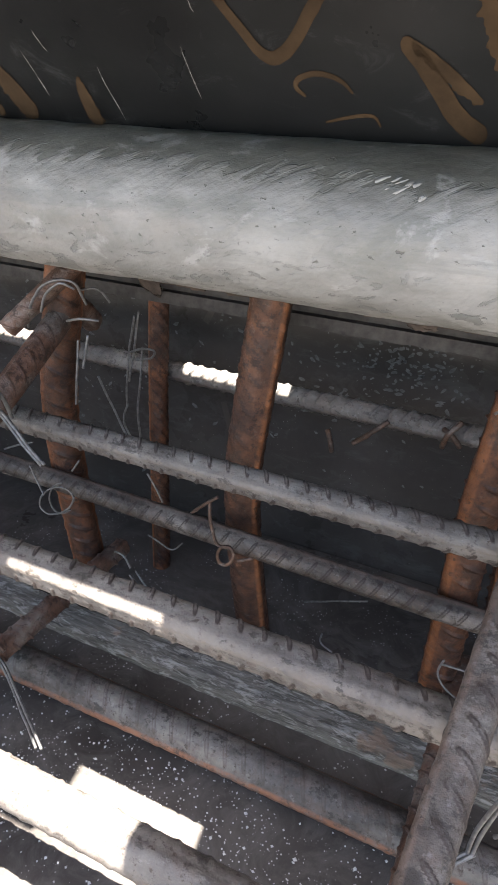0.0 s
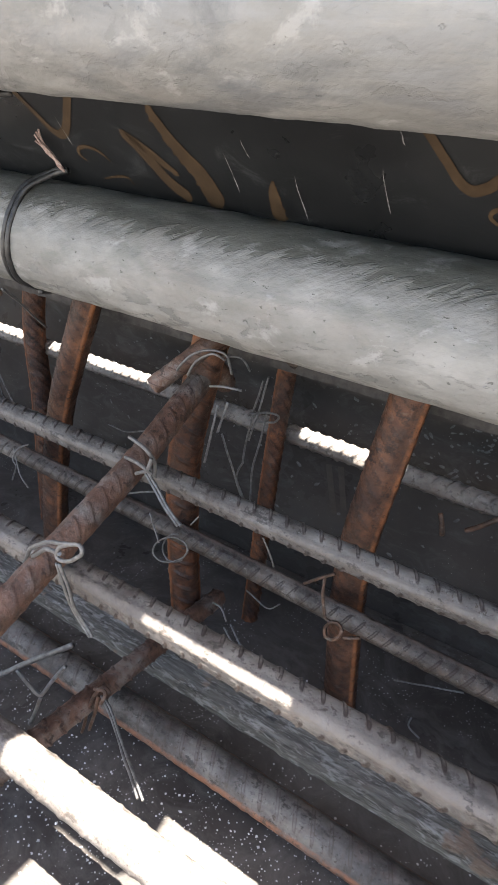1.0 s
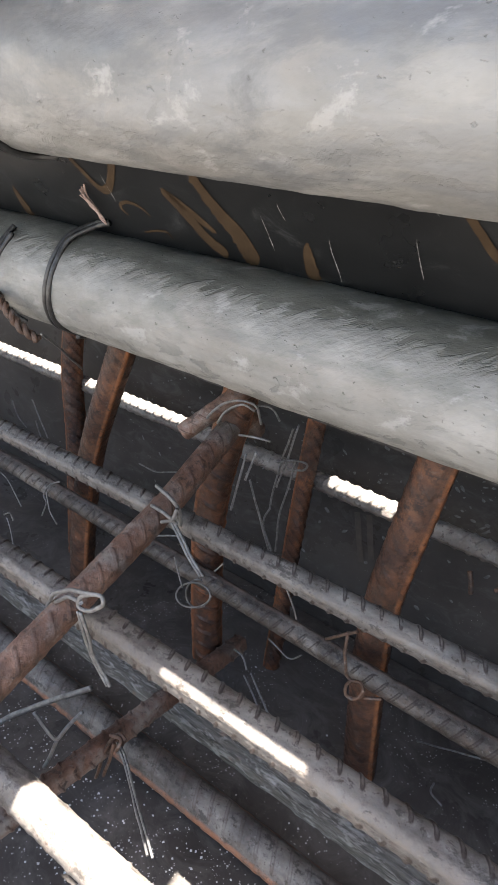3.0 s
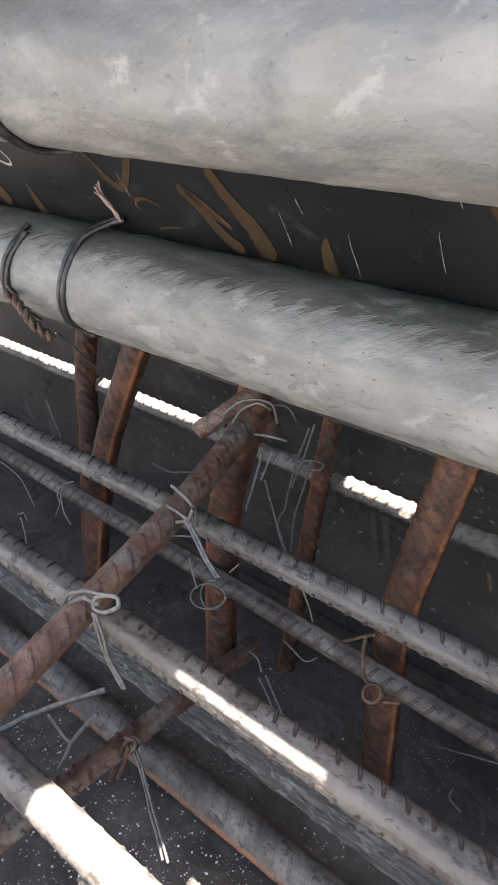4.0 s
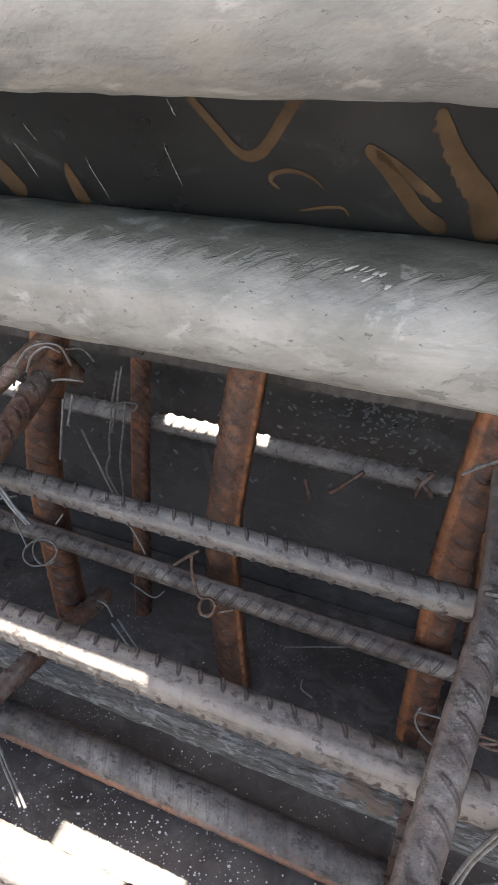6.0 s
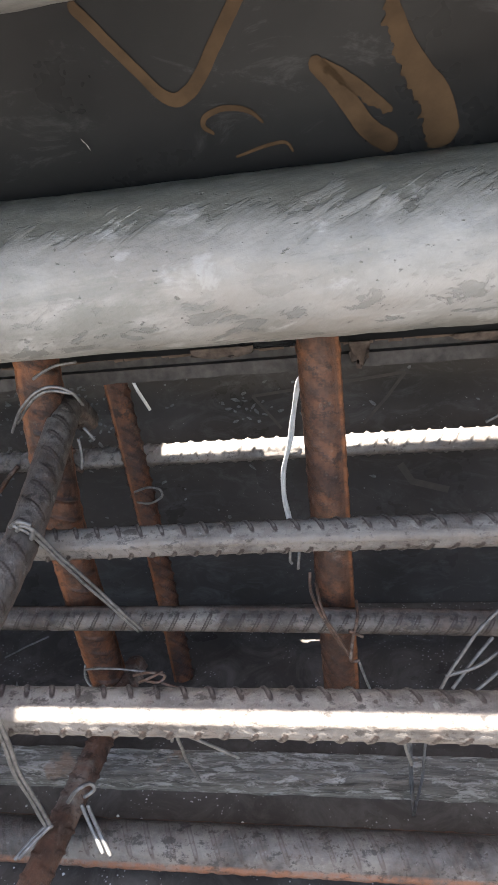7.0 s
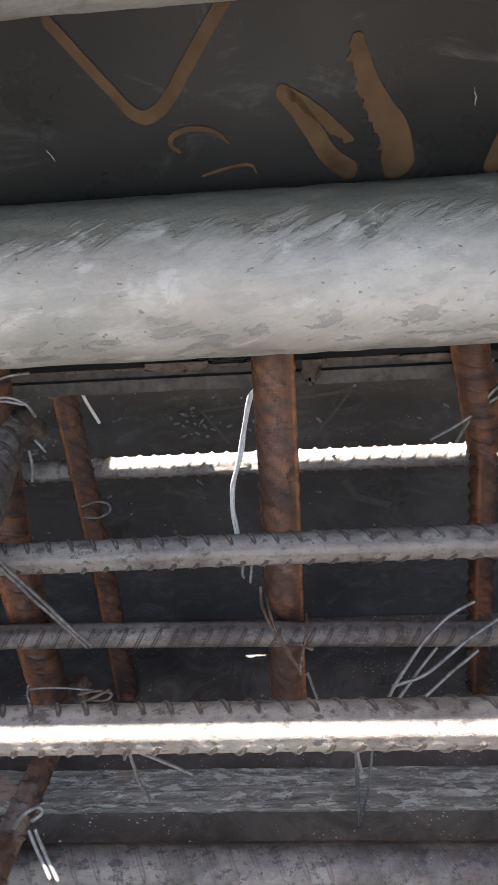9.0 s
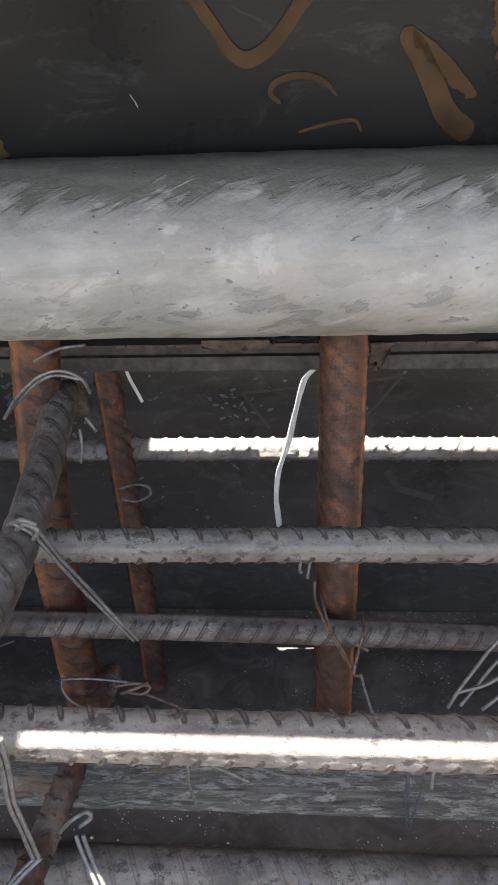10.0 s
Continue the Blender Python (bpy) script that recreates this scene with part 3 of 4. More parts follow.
# ---------------- tubes ----------------
def tube(name, y, z, r, seed, skin, smears, label):
    """Steel tube along x with a worn, slightly caked skin and open ends."""
    ring, verts, faces = 96, [], []
    xs = [-1.2, -0.9, -0.6] + [-0.4 + 0.0032 * i for i in range(440)] + [1.1, 1.4, 1.8]
    for x in xs:
        for k in range(ring):
            a = 2 * math.pi * k / ring
            d = Vector((0, math.cos(a), math.sin(a)))
            p = Vector((x, 0, 0)) + d * r
            cake = noise.noise(Vector((x * 28 + seed, d.y * 1.6, d.z * 1.6)))
            p += d * (0.0007 * max(0.0, cake) + 0.00035 * noise.noise(Vector((x * 110 + d.z * 3, d.y * 4, d.z * 4 + seed))) + 0.00015 * noise.noise(Vector((x * 330, d.y * 11, d.z * 11 + seed))))
            verts.append(p)
    for i in range(len(xs) - 1):
        for k in range(ring):
            a, b = i * ring + k, i * ring + (k + 1) % ring
            faces.append((a, a + ring, b + ring, b))
    base = len(verts)
    for x in (xs[0], xs[-1]):
        for k in range(ring):
            a = 2 * math.pi * k / ring
            verts.append(Vector((x, (r - 0.0032) * math.cos(a), (r - 0.0032) * math.sin(a))))
    for k in range(ring):
        k2 = (k + 1) % ring
        faces.append((k, k2, base + k2, base + k))
        o = (len(xs) - 1) * ring
        faces.append((o + k2, o + k, base + ring + k, base + ring + k2))
        faces.append((base + k, base + k2, base + ring + k2, base + ring + k))
    ob = mesh_object(name, verts, faces, skin, True)
    ob.location = (0, y, z)
    rng = random.Random(seed)
    strokes = []
    for _ in range(smears // 6):
        x0, a0, lean, size = rng.uniform(-0.12, 0.82), rng.gauss(143, 9), rng.gauss(0.62, 0.12), rng.uniform(0.5, 1.2)
        for k in range(rng.randint(3, 9)):
            strokes.append((x0 + k * 0.0022 * size + rng.uniform(-1, 1) * 0.0008, a0 + k * 0.7 + rng.gauss(0, 3.0), lean + rng.gauss(0, 0.1), size * rng.uniform(0.002, 0.008), rng.uniform(0.0002, 0.0010)))
    for x, a, slant, long, wide in strokes:
        a = radians(a)
        sv, sf, rows, cols = [], [], 9, 5
        for i in range(rows):
            u = i / (rows - 1)
            swell_w = wide * math.sin(math.pi * u ** 0.6) ** 0.8 if 0 < u < 1 else 0.0
            for k in range(cols):
                v = 2 * k / (cols - 1) - 1
                du = long * (u - 0.5) + 0.0006 * noise.noise(Vector((u * 5, v * 2, x * 90)))
                dv = swell_w * v * (1 + 0.4 * noise.noise(Vector((u * 4, v, x * 70 + a))))
                px, pa = x + du * math.cos(slant) - dv * math.sin(slant), a - (du * math.sin(slant) + dv * math.cos(slant)) / r
                h = r + 0.00035 + 0.0003 * (1 - v * v) * math.sin(math.pi * min(1, max(0, u)))
                if abs(v) == 1 or u in (0, 1):
                    h = r - 0.0002
                sv.append((px, h * math.cos(pa), h * math.sin(pa)))
        for i in range(rows - 1):
            for k in range(cols - 1):
                q = i * cols + k
                sf.append((q, q + 1, q + cols + 1, q + cols))
        child(mesh_object("cement_smear", sv, sf, M_SMEAR, True), ob)
    return tagged(ob, label, "scaffold tube", "tubes under the sheet")


tube("scaffold_tube", 0.6401, 0.3659, 0.0242, 1, M_TUBE, 48, "galvanised steel scaffold tube caked with feathered dried cement")
tube("scaffold_tube", 0.570, 0.4432, 0.0242, 9, M_TUBE_CLEAN, 14, "dull galvanised steel scaffold tube hazed with cement under the sheet")

# ---------------- long bars ----------------
def long_bar(y, z, radius, material, label, seed, slope=(0, 0), turn=0.0, pitch=0.0078, lo=-0.32, hi=0.98, rib=0.17, lug=0.30, proud=0.12):
    ends = [Vector((x - 0.4, slope[0] * (x - 0.4), slope[1] * (x - 0.4))) for x in (lo, hi)]
    ob = rebar_mesh("rebar", ends, radius, material, pitch=pitch, turn=turn, seed=seed, rib=rib, lug=lug, proud=proud)
    ob.location = (0.4, y, z)
    return tagged(ob, label, "rebar", "long bars of the cage")


long_bar(0.634, 0.2745, 0.0060, M_GREY, "grey dusty ribbed steel bar tied under the stirrups", 1, (0, 0.006), -1.28, lug=0.28, rib=0.12)
long_bar(0.668, 0.2172, 0.0058, M_DULL, "dull brown-grey ribbed steel bar tied to the upright legs", 2, (0, -0.022), 0.05, 0.0072, lug=0.24, rib=0.06)
long_bar(0.580, 0.2505, 0.0072, M_GREY, "thick grey ribbed steel bar with a sunlit band", 3, (0, 0), -0.96, 0.0079, rib=0.11, lug=0.40, proud=0.13)
long_bar(0.7475, 0.2620, 0.0061, M_BACK, "ribbed steel bar by the form side, sunlit in stretches", 4, (0, 0), 1.2, 0.0076, rib=0.2)
long_bar(0.615, 0.1475, 0.0088, M_RUST_EDGED, "thick brown-grey steel bar low over the form floor", 5, (0, 0), -1.75, 0.0088, rib=0.035, lug=0.22)
long_bar(0.541, 0.1945, 0.0080, M_BACK, "sunlit ribbed steel bar in front of the thick grey bar", 6, (0, 0), -0.4, 0.011, rib=0.06)

# weathered batten on the floor
def worn_batten(y0, y1, z0, z1):
    """A long batten with chipped, uneven arrises."""
    verts, faces, xs = [], [], [-0.35 + 0.004 * i for i in range(340)]
    ring = [(y0, z0), (y0, z1 - 0.0015), (y0 + 0.0015, z1), (y0 + 0.35 * (y1 - y0), z1), (y0 + 0.7 * (y1 - y0), z1), (y1 - 0.0015, z1), (y1, z1 - 0.0015), (y1, z0)]
    for x in xs:
        for k, (y, z) in enumerate(ring):
            q = Vector((x * 60, k * 1.3, 7))
            dy = 0.0011 * noise.noise(q) + 0.0007 * noise.noise(q * 4)
            dz = (0.0008 * noise.noise(q + Vector((9, 0, 0))) + 0.0006 * noise.noise(q * 5)) if z > z0 else 0.0
            verts.append((x, y + dy, z + dz))
    n = len(ring)
    for i in range(len(xs) - 1):
        for k in range(n):
            a, b = i * n + k, i * n + (k + 1) % n
            faces.append((a, a + n, b + n, b))
    faces += [tuple(range(n)), tuple(range(len(verts) - 1, len(verts) - n - 1, -1))]
    return mesh_object("timber_batten", verts, faces, M_WOOD)


bat = worn_batten(0.6540, 0.6695, FLOOR_Z, 0.1405)
tagged(bat, "weathered grey timber batten lying on the form floor", "timber batten")


# ---------------- stirrups and upright legs ----------------
def stirrup(x_near, x_mid, x_far, x_leg, x_low, seed, hook=None, skin=None, bow=0.0):
    """A tie bar: sloping upper leg, bent far corner, upright far leg and flat lower leg."""
    o = Vector((x_mid, 0.60, 0.16))
    base = new("stirrup")
    base.location = o

    def slope(y):
        return 0.2851 + 0.45 * (y - 0.6207)
    up = [(2 * x_near - x_mid, 0.44, slope(0.44)), (x_near, 0.5365, slope(0.5365)), (x_mid, 0.622, slope(0.622)), (x_far, 0.684, slope(0.684)), (x_far, 0.697, 0.300)]
    a = rebar_mesh("upper_leg", [Vector(p) - o for p in up], 0.0059, skin or M_RUST_BROWN, pitch=0.0085, turn=0.9, bend=0.012, seed=seed, rib=0.09)
    down = [(x_leg + 0.002, 0.675, 0.337), (x_leg - bow, 0.677, 0.262), (x_leg - 0.8 * bow - 0.001, 0.682, 0.205), (x_leg - 0.4 * bow - 0.003, 0.688, 0.155)]
    b = rebar_mesh("upright_leg", [Vector(p) - o for p in down], 0.0088, M_RUST, pitch=0.0095, turn=0.8, seed=seed + 1, bend=0.05)
    low = [(x_low + 0.002, 0.700, 0.1645), (x_low, 0.62, 0.1645), (x_low - 0.005, 0.46, 0.1645)]
    c = rebar_mesh("lower_leg", [Vector(p) - o for p in low], 0.0060, M_RUST_BROWN, pitch=0.0085, turn=0.5, seed=seed + 2)
    for piece in (a, b, c):
        child(piece, base)
    if hook:
        child(rebar_mesh("hook", [Vector(p) - o for p in hook[0]], hook[1], M_RUST_BROWN if hook[1] < 0.006 else M_RUST, pitch=0.006, seed=seed + 3, rib=0.1), base)
    return tagged(base, "rusted ribbed steel stirrup tied over the long bars", "stirrup", "stirrups of the cage")


stirrup(-0.180, -0.182, -0.186, -0.190, -0.186, 20)
stirrup(0.2117, 0.2085, 0.200, 0.2035, 0.208, 30, bow=0.0130, hook=([(0.2135, 0.672, 0.336), (0.2045, 0.665, 0.3255), (0.1885, 0.652, 0.3065)], 0.0043))
stirrup(0.4040, 0.4130, 0.409, 0.402, 0.405, 40, None, M_DULL, 0.005)
stirrup(0.6390, 0.6400, 0.641, 0.624, 0.638, 50, ([(0.588, 0.691, 0.337), (0.5945, 0.697, 0.312), (0.6012, 0.700, 0.2825)], 0.0072))
stirrup(0.840, 0.842, 0.843, 0.838, 0.842, 60)


def upright(points, radius, label, seed, material=None, pitch=0.0095, turn=1.0, rib=0.13):
    o = Vector(points[-1])
    ob = rebar_mesh("upright_bar", [Vector(p) - o for p in points], radius, material or M_RUST, pitch=pitch, turn=turn, seed=seed, bend=0.05, rib=rib, slant=-2.2, lug=0.17)
    ob.location = o
    return tagged(ob, label, "rebar", "upright bars of the cage")


THICK = "thick brown-rusted upright steel bar between two stirrups"
THIN = "thin orange-rusted upright bar with sunlit ribs by the form side"
upright([(0.3025, 0.683, 0.338), (0.2924, 0.684, 0.25), (0.2918, 0.688, 0.215), (0.2937, 0.693, 0.18), (0.2975, 0.700, FLOOR_Z)], 0.0096, THICK, 51, M_RUST_FACE, 0.0078, -0.47, 0.06)
upright([(0.5125, 0.681, 0.338), (0.513, 0.681, 0.25), (0.5125, 0.684, 0.150)], 0.0087, THICK, 52, M_RUST_FACE, 0.0078, -0.47, 0.06)
upright([(0.1125, 0.688, 0.335), (0.0835, 0.690, 0.25), (0.0775, 0.692, 0.19), (0.0765, 0.694, FLOOR_Z)], 0.0090, THICK, 53, M_RUST_FACE, 0.0078, -0.47, 0.06)
upright([(0.726, 0.683, 0.338), (0.726, 0.683, 0.25), (0.726, 0.684, 0.150)], 0.0090, THICK, 54, M_RUST_FACE, 0.0078, -0.47, 0.06)
upright([(0.006, 0.738, 0.312), (0.004, 0.738, 0.27), (0.012, 0.738, 0.23), (0.03, 0.73, FLOOR_Z)], 0.0078, THIN, 55, pitch=0.0075, rib=0.22)
upright([(0.2165, 0.734, 0.312), (0.2155, 0.734, 0.26), (0.2155, 0.734, FLOOR_Z)], 0.0058, THIN, 56, pitch=0.007, rib=0.22)
upright([(0.4090, 0.737, 0.312), (0.4125, 0.737, 0.25), (0.4165, 0.735, 0.19), (0.42, 0.73, FLOOR_Z)], 0.0064, THIN, 57, pitch=0.007, rib=0.22)
upright([(0.6085, 0.732, 0.312), (0.6115, 0.732, 0.26), (0.616, 0.73, FLOOR_Z)], 0.0064, THIN, 58, pitch=0.007, rib=0.22)

# unseen planks added across the top; their edges cut the sun on bars and floor
plank = box("sun_blocker", (0.3022, 0.36, 0.5115), (0.4115, 1.00, 0.549), M_BLOCKER, 0.003)
for v in plank.data.vertices:
    v.co.x += (0.1435 if v.co.x < 0.35 else 0.0) * (0.535 - v.co.y)
tagged(plank, "unseen plank added across the form top to block the sun", "plank", "planks across the form")
plank = box("sun_blocker", (0.105, 0.4975, 0.5115), (0.2110, 1.00, 0.549), M_BLOCKER, 0.003)
for v in plank.data.vertices:
    v.co.x += 0.16 * (0.707 - (v.co.y + plank.location.y))
tagged(plank, "unseen askew plank added across the form top to block the sun", "plank", "planks across the form")
plank = box("sun_blocker", (-0.20, 0.36, 0.5115), (0.2065, 0.4945, 0.549), M_BLOCKER, 0.003)
tagged(plank, "unseen board added in front of the planks to block the sun", "plank", "planks across the form")


# one more added, unseen sun blocker, beside the askew plank
plank = box("sun_blocker", (-0.20, 0.4975, 0.5115), (0.1035, 0.60, 0.549), M_BLOCKER, 0.003)
for v in plank.data.vertices:
    if v.co.x > 0:
        v.co.x += 0.16 * (0.707 - v.co.y)
tagged(plank, "unseen offcut added beside the askew plank to block the sun", "plank", "planks across the form")


# ---------------- crumbs and specks ----------------
def crumbs(name, spots, material, label, category, seed, fine=False):
    """Many small uneven lumps as one object; spots: centre, spread, count, size."""
    rng = random.Random(seed)
    verts, faces = [], []
    for centre, spread, count, size in spots:
        for _ in range(count):
            c = Vector([a + rng.gauss(0, 1) * b for a, b in zip(centre, spread)])
            r = size * ((0.22 + 0.75 * rng.random() ** 3) if fine else rng.uniform(0.35, 1.25))
            k = len(verts)
            for d in ((1, 0, 0), (-1, 0, 0), (0, 1, 0), (0, -1, 0), (0, 0, 1), (0, 0, -1)):
                verts.append(c + Vector(d) * r * rng.uniform(0.6, 1.3))
            faces += [(k, k + 2, k + 4), (k + 2, k + 1, k + 4), (k + 1, k + 3, k + 4), (k + 3, k, k + 4), (k + 2, k, k + 5), (k + 1, k + 2, k + 5), (k + 3, k + 1, k + 5), (k, k + 3, k + 5)]
    ob = mesh_object(name, verts, faces, material)
    return tagged(ob, label, category, kind="stuff")


TOP = (0.6462, 0.3893)
crumbs("cement_crumbs", [((0.135, *TOP), (0.010, 0.0015, 0.0010), 70, 0.0009), ((0.158, TOP[0] - 0.002, TOP[1] + 0.0014), (0.013, 0.0012, 0.0009), 120, 0.0008), ((0.09, *TOP), (0.02, 0.001, 0.0008), 30, 0.0007)], M_CRUMB, "pale dried cement crumbs caught between tube and sheet", "cement crumbs", 11)
crumbs("rust_crumbs", [((0.645, TOP[0] - 0.003, TOP[1] + 0.0022), (0.020, 0.0012, 0.0010), 260, 0.0013), ((0.60, *TOP), (0.012, 0.001, 0.0007), 40, 0.0008), ((0.145, TOP[0] + 0.001, TOP[1]), (0.006, 0.001, 0.0008), 60, 0.0008)], M_CRUMB_BROWN, "red-brown crumbs caught between tube and sheet", "rust crumbs", 12)
crumbs("floor_crumbs", [((0.25, 0.60, FLOOR_Z), (0.10, 0.03, 0.0001), 1500, 0.0008), ((0.2, 0.55, FLOOR_Z), (0.06, 0.03, 0.0001), 900, 0.0009), ((0.36, 0.59, FLOOR_Z), (0.05, 0.02, 0.0001), 160, 0.0011), ((0.55, 0.59, FLOOR_Z), (0.12, 0.02, 0.0001), 800, 0.0008), ((0.3, 0.70, FLOOR_Z), (0.25, 0.04, 0.0001), 160, 0.0008)], M_CRUMB, "pale cement splashes scattered on the form floor", "cement splashes", 13, True)


def wall_splashes():
    """Thin flat splashes of slurry on the form side."""
    rng = random.Random(21)
    verts, faces = [], []
    spots = [(0.30, 0.262, 0.03, 0.022, 70), (0.27, 0.255, 0.05, 0.03, 60), (0.463, 0.268, 0.012, 0.006, 26), (0.50, 0.285, 0.05, 0.012, 16), (0.56, 0.28, 0.04, 0.012, 10), (0.1, 0.25, 0.08, 0.03, 90), (0.345, 0.275, 0.020, 0.014, 160), (0.40, 0.22, 0.2, 0.04, 80)]
    for x, z, sx, sz, count in spots:
        for _ in range(count):
            cx, cz = x + rng.gauss(0, sx), z + rng.gauss(0, sz)
            if not 0.13 < cz < 0.33:
                continue
            r, long, a0 = rng.uniform(0.0003, 0.0012), rng.uniform(0.8, 2.8), rng.uniform(-0.9, 0.9)
            k, n = len(verts), 8
            for i in range(n):
                a = 2 * math.pi * i / n
                u, w = r * long * math.cos(a) * rng.uniform(0.6, 1.3), r * math.sin(a) * rng.uniform(0.6, 1.3)
                verts.append(Vector((cx + u * math.cos(a0) - w * math.sin(a0), 0.7996, cz + u * math.sin(a0) + w * math.cos(a0))))
            faces.append(tuple(range(k, k + n)))
    ob = mesh_object("slurry_splashes", verts, faces, M_SPLASH)
    return tagged(ob, "grey slurry splashes dried on the form side", "slurry splashes", kind="stuff")


wall_splashes()


def wall_mark(points, width):
    """A faint brown mark on the form side, along (x, z) points."""
    rng = random.Random(len(points))
    verts, faces = [], []
    for i, (x, z) in enumerate(points):
        a, b = points[max(i - 1, 0)], points[min(i + 1, len(points) - 1)]
        t = Vector((b[0] - a[0], b[1] - a[1])).normalized()
        for sgn in (-1, 1):
            verts.append(Vector((x - t.y * width * sgn, 0.7993, z + t.x * width * sgn)))
    for i in range(len(points) - 1):
        faces.append((2 * i, 2 * i + 1, 2 * i + 3, 2 * i + 2))
    child(mesh_object("brown_mark", verts, faces, M_WALL_MARK), wall_back)


# three thin strokes outline a faint V
wall_mark([(0.467, 0.2753), (0.5113, 0.2794), (0.5549, 0.2837)], 0.0009)
wall_mark([(0.5549, 0.2837), (0.5446, 0.2701), (0.5306, 0.2544)], 0.0009)
wall_mark([(0.467, 0.2753), (0.4731, 0.2673), (0.4824, 0.2542)], 0.0009)
wall_mark([(0.5174, 0.2657), (0.5205, 0.2584), (0.521, 0.2529)], 0.0022)
wall_mark([(0.225, 0.2251), (0.2302, 0.2079), (0.2356, 0.1904)], 0.0022)
wall_mark([(0.2338, 0.2267), (0.2379, 0.2114), (0.2421, 0.1957)], 0.0022)
wall_mark([(0.2248, 0.3026), (0.2189, 0.2934), (0.2102, 0.2771)], 0.0022)
wall_mark([(0.5507, 0.2277), (0.5575, 0.216), (0.5786, 0.2095)], 0.0022)

# ---------------- tie wires ----------------
tube_tie = tie(
    pair([(0.1290, 0.640, 0.3402), (0.1300, 0.622, 0.3475), (0.1335, 0.6152, 0.3600), (0.1345, 0.6165, 0.3740), (0.1360, 0.6235, 0.3868), (0.1425, 0.6330, 0.3935), (0.1500, 0.6345, 0.3955)], (0.0026, 0, 0))
    + [loop_points((0.1325, 0.6401, 0.3659), (1, 0.1, 0), 0.0258, 0.30, 20, 0.0, 2.9)],
    "black doubled wire tie round the galvanised tube", M_BLACK_WIRE, 0.0013, 90)
for k in range(5):
    rng = random.Random(40 + k)
    fray = [Vector((0.0222 - 0.0052 * u + rng.uniform(-1, 1) * 0.0011, -0.006 - 0.0105 * u + rng.uniform(-1, 1) * 0.0006, 0.0545 + 0.0135 * u * (0.75 + 0.08 * k))) for u in (0, 0.2, 0.4, 0.6, 0.8, 1.0)]
    tail = wire_mesh("tail", fray, 0.00045, M_ROPE, 0.002, 0.0005, 0.0007, 8 + k)
    tail["label"] = "frayed pinkish fibre end"
    child(tail, tube_tie)


tie(pair([(0.1790, 0.5590, 0.4660), (0.1815, 0.5475, 0.4520), (0.1822, 0.5446, 0.4400), (0.1818, 0.5475, 0.4300), (0.1812, 0.5535, 0.4235), (0.1802, 0.5620, 0.4190), (0.1795, 0.5720, 0.4175), (0.1830, 0.5800, 0.4190)], (0.0024, 0, 0)), "dark doubled wire tie round the hazed tube", M_BLACK_WIRE, 0.0012, 150)
tie([[(0.0985, 0.6240, 0.3862), (0.0965, 0.6165, 0.3768), (0.0942, 0.6138, 0.3700), (0.0923, 0.6140, 0.3605), (0.0911, 0.6175, 0.3520), (0.0921, 0.6230, 0.3460), (0.0950, 0.6310, 0.3405)], [(0.1010, 0.6210, 0.3838), (0.0955, 0.6150, 0.3700), (0.0937, 0.6148, 0.3600), (0.0928, 0.6185, 0.3515), (0.0945, 0.6240, 0.3455), (0.0985, 0.6310, 0.3405)]], "dark wire tie round the caked tube beside the pigtail", M_BLACK_WIRE, 0.0013, 155)


def twisted(points, spread, turns):
    """Two strands wound round each other along a path."""
    path = resample(rounded([Vector(p) for p in points], 0.008, 6), 0.0012)
    out = [[], []]
    for i, p in enumerate(path):
        t = (path[min(i + 1, len(path) - 1)] - path[max(i - 1, 0)]).normalized()
        u = (Vector((0, 0, 1)) - t * t.z).normalized()
        v = t.cross(u)
        a = 2 * math.pi * turns * i / len(path)
        for k in (0, 1):
            b = a + math.pi * k
            out[k].append(p + u * spread * math.cos(b) + v * spread * math.sin(b))
    return out


tie(twisted([(0.088, 0.634, 0.3490), (0.0985, 0.6115, 0.3555), (0.110, 0.6105, 0.3525), (0.1195, 0.6115, 0.3450), (0.1275, 0.616, 0.3400)], 0.0014, 6.5), "brown twisted wire pigtail below the galvanised tube", M_WIRE_RUST, 0.0014, 140)
tie(pair([(0.2203, 0.6120, 0.2877), (0.2291, 0.6100, 0.2817), (0.2332, 0.6100, 0.2770), (0.2421, 0.6080, 0.2726)], (0.0016, 0, 0.00064)), "doubled grey wire tie holding stirrup and bar", M_WIRE, 0.0007, 0)
tie([[(0.2187, 0.6030, 0.3054), (0.2295, 0.5980, 0.3071), (0.2327, 0.6020, 0.3008), (0.2257, 0.6120, 0.2874)], [(0.2179, 0.6020, 0.2967), (0.2287, 0.5980, 0.2993), (0.2313, 0.6020, 0.2943)], [(0.2221, 0.6040, 0.2901), (0.2309, 0.6000, 0.2966), (0.2327, 0.6000, 0.3022)]], "coiled grey wire round a stirrup crossing", M_WIRE, 0.0008, 3)
tie([[(0.2008, 0.5660, 0.2574), (0.2117, 0.5600, 0.2726), (0.2241, 0.5570, 0.2822), (0.2327, 0.5560, 0.2855), (0.2410, 0.5560, 0.2892), (0.2420, 0.5560, 0.2859), (0.2357, 0.5560, 0.2795), (0.2293, 0.5560, 0.2779), (0.2304, 0.5560, 0.2831), (0.2377, 0.5560, 0.2879)], [(0.2103, 0.5620, 0.2671), (0.2241, 0.5570, 0.2794), (0.2313, 0.5560, 0.2809)]], "grey wire loop tied round stirrup and thick bar", M_WIRE, 0.0008, 6)
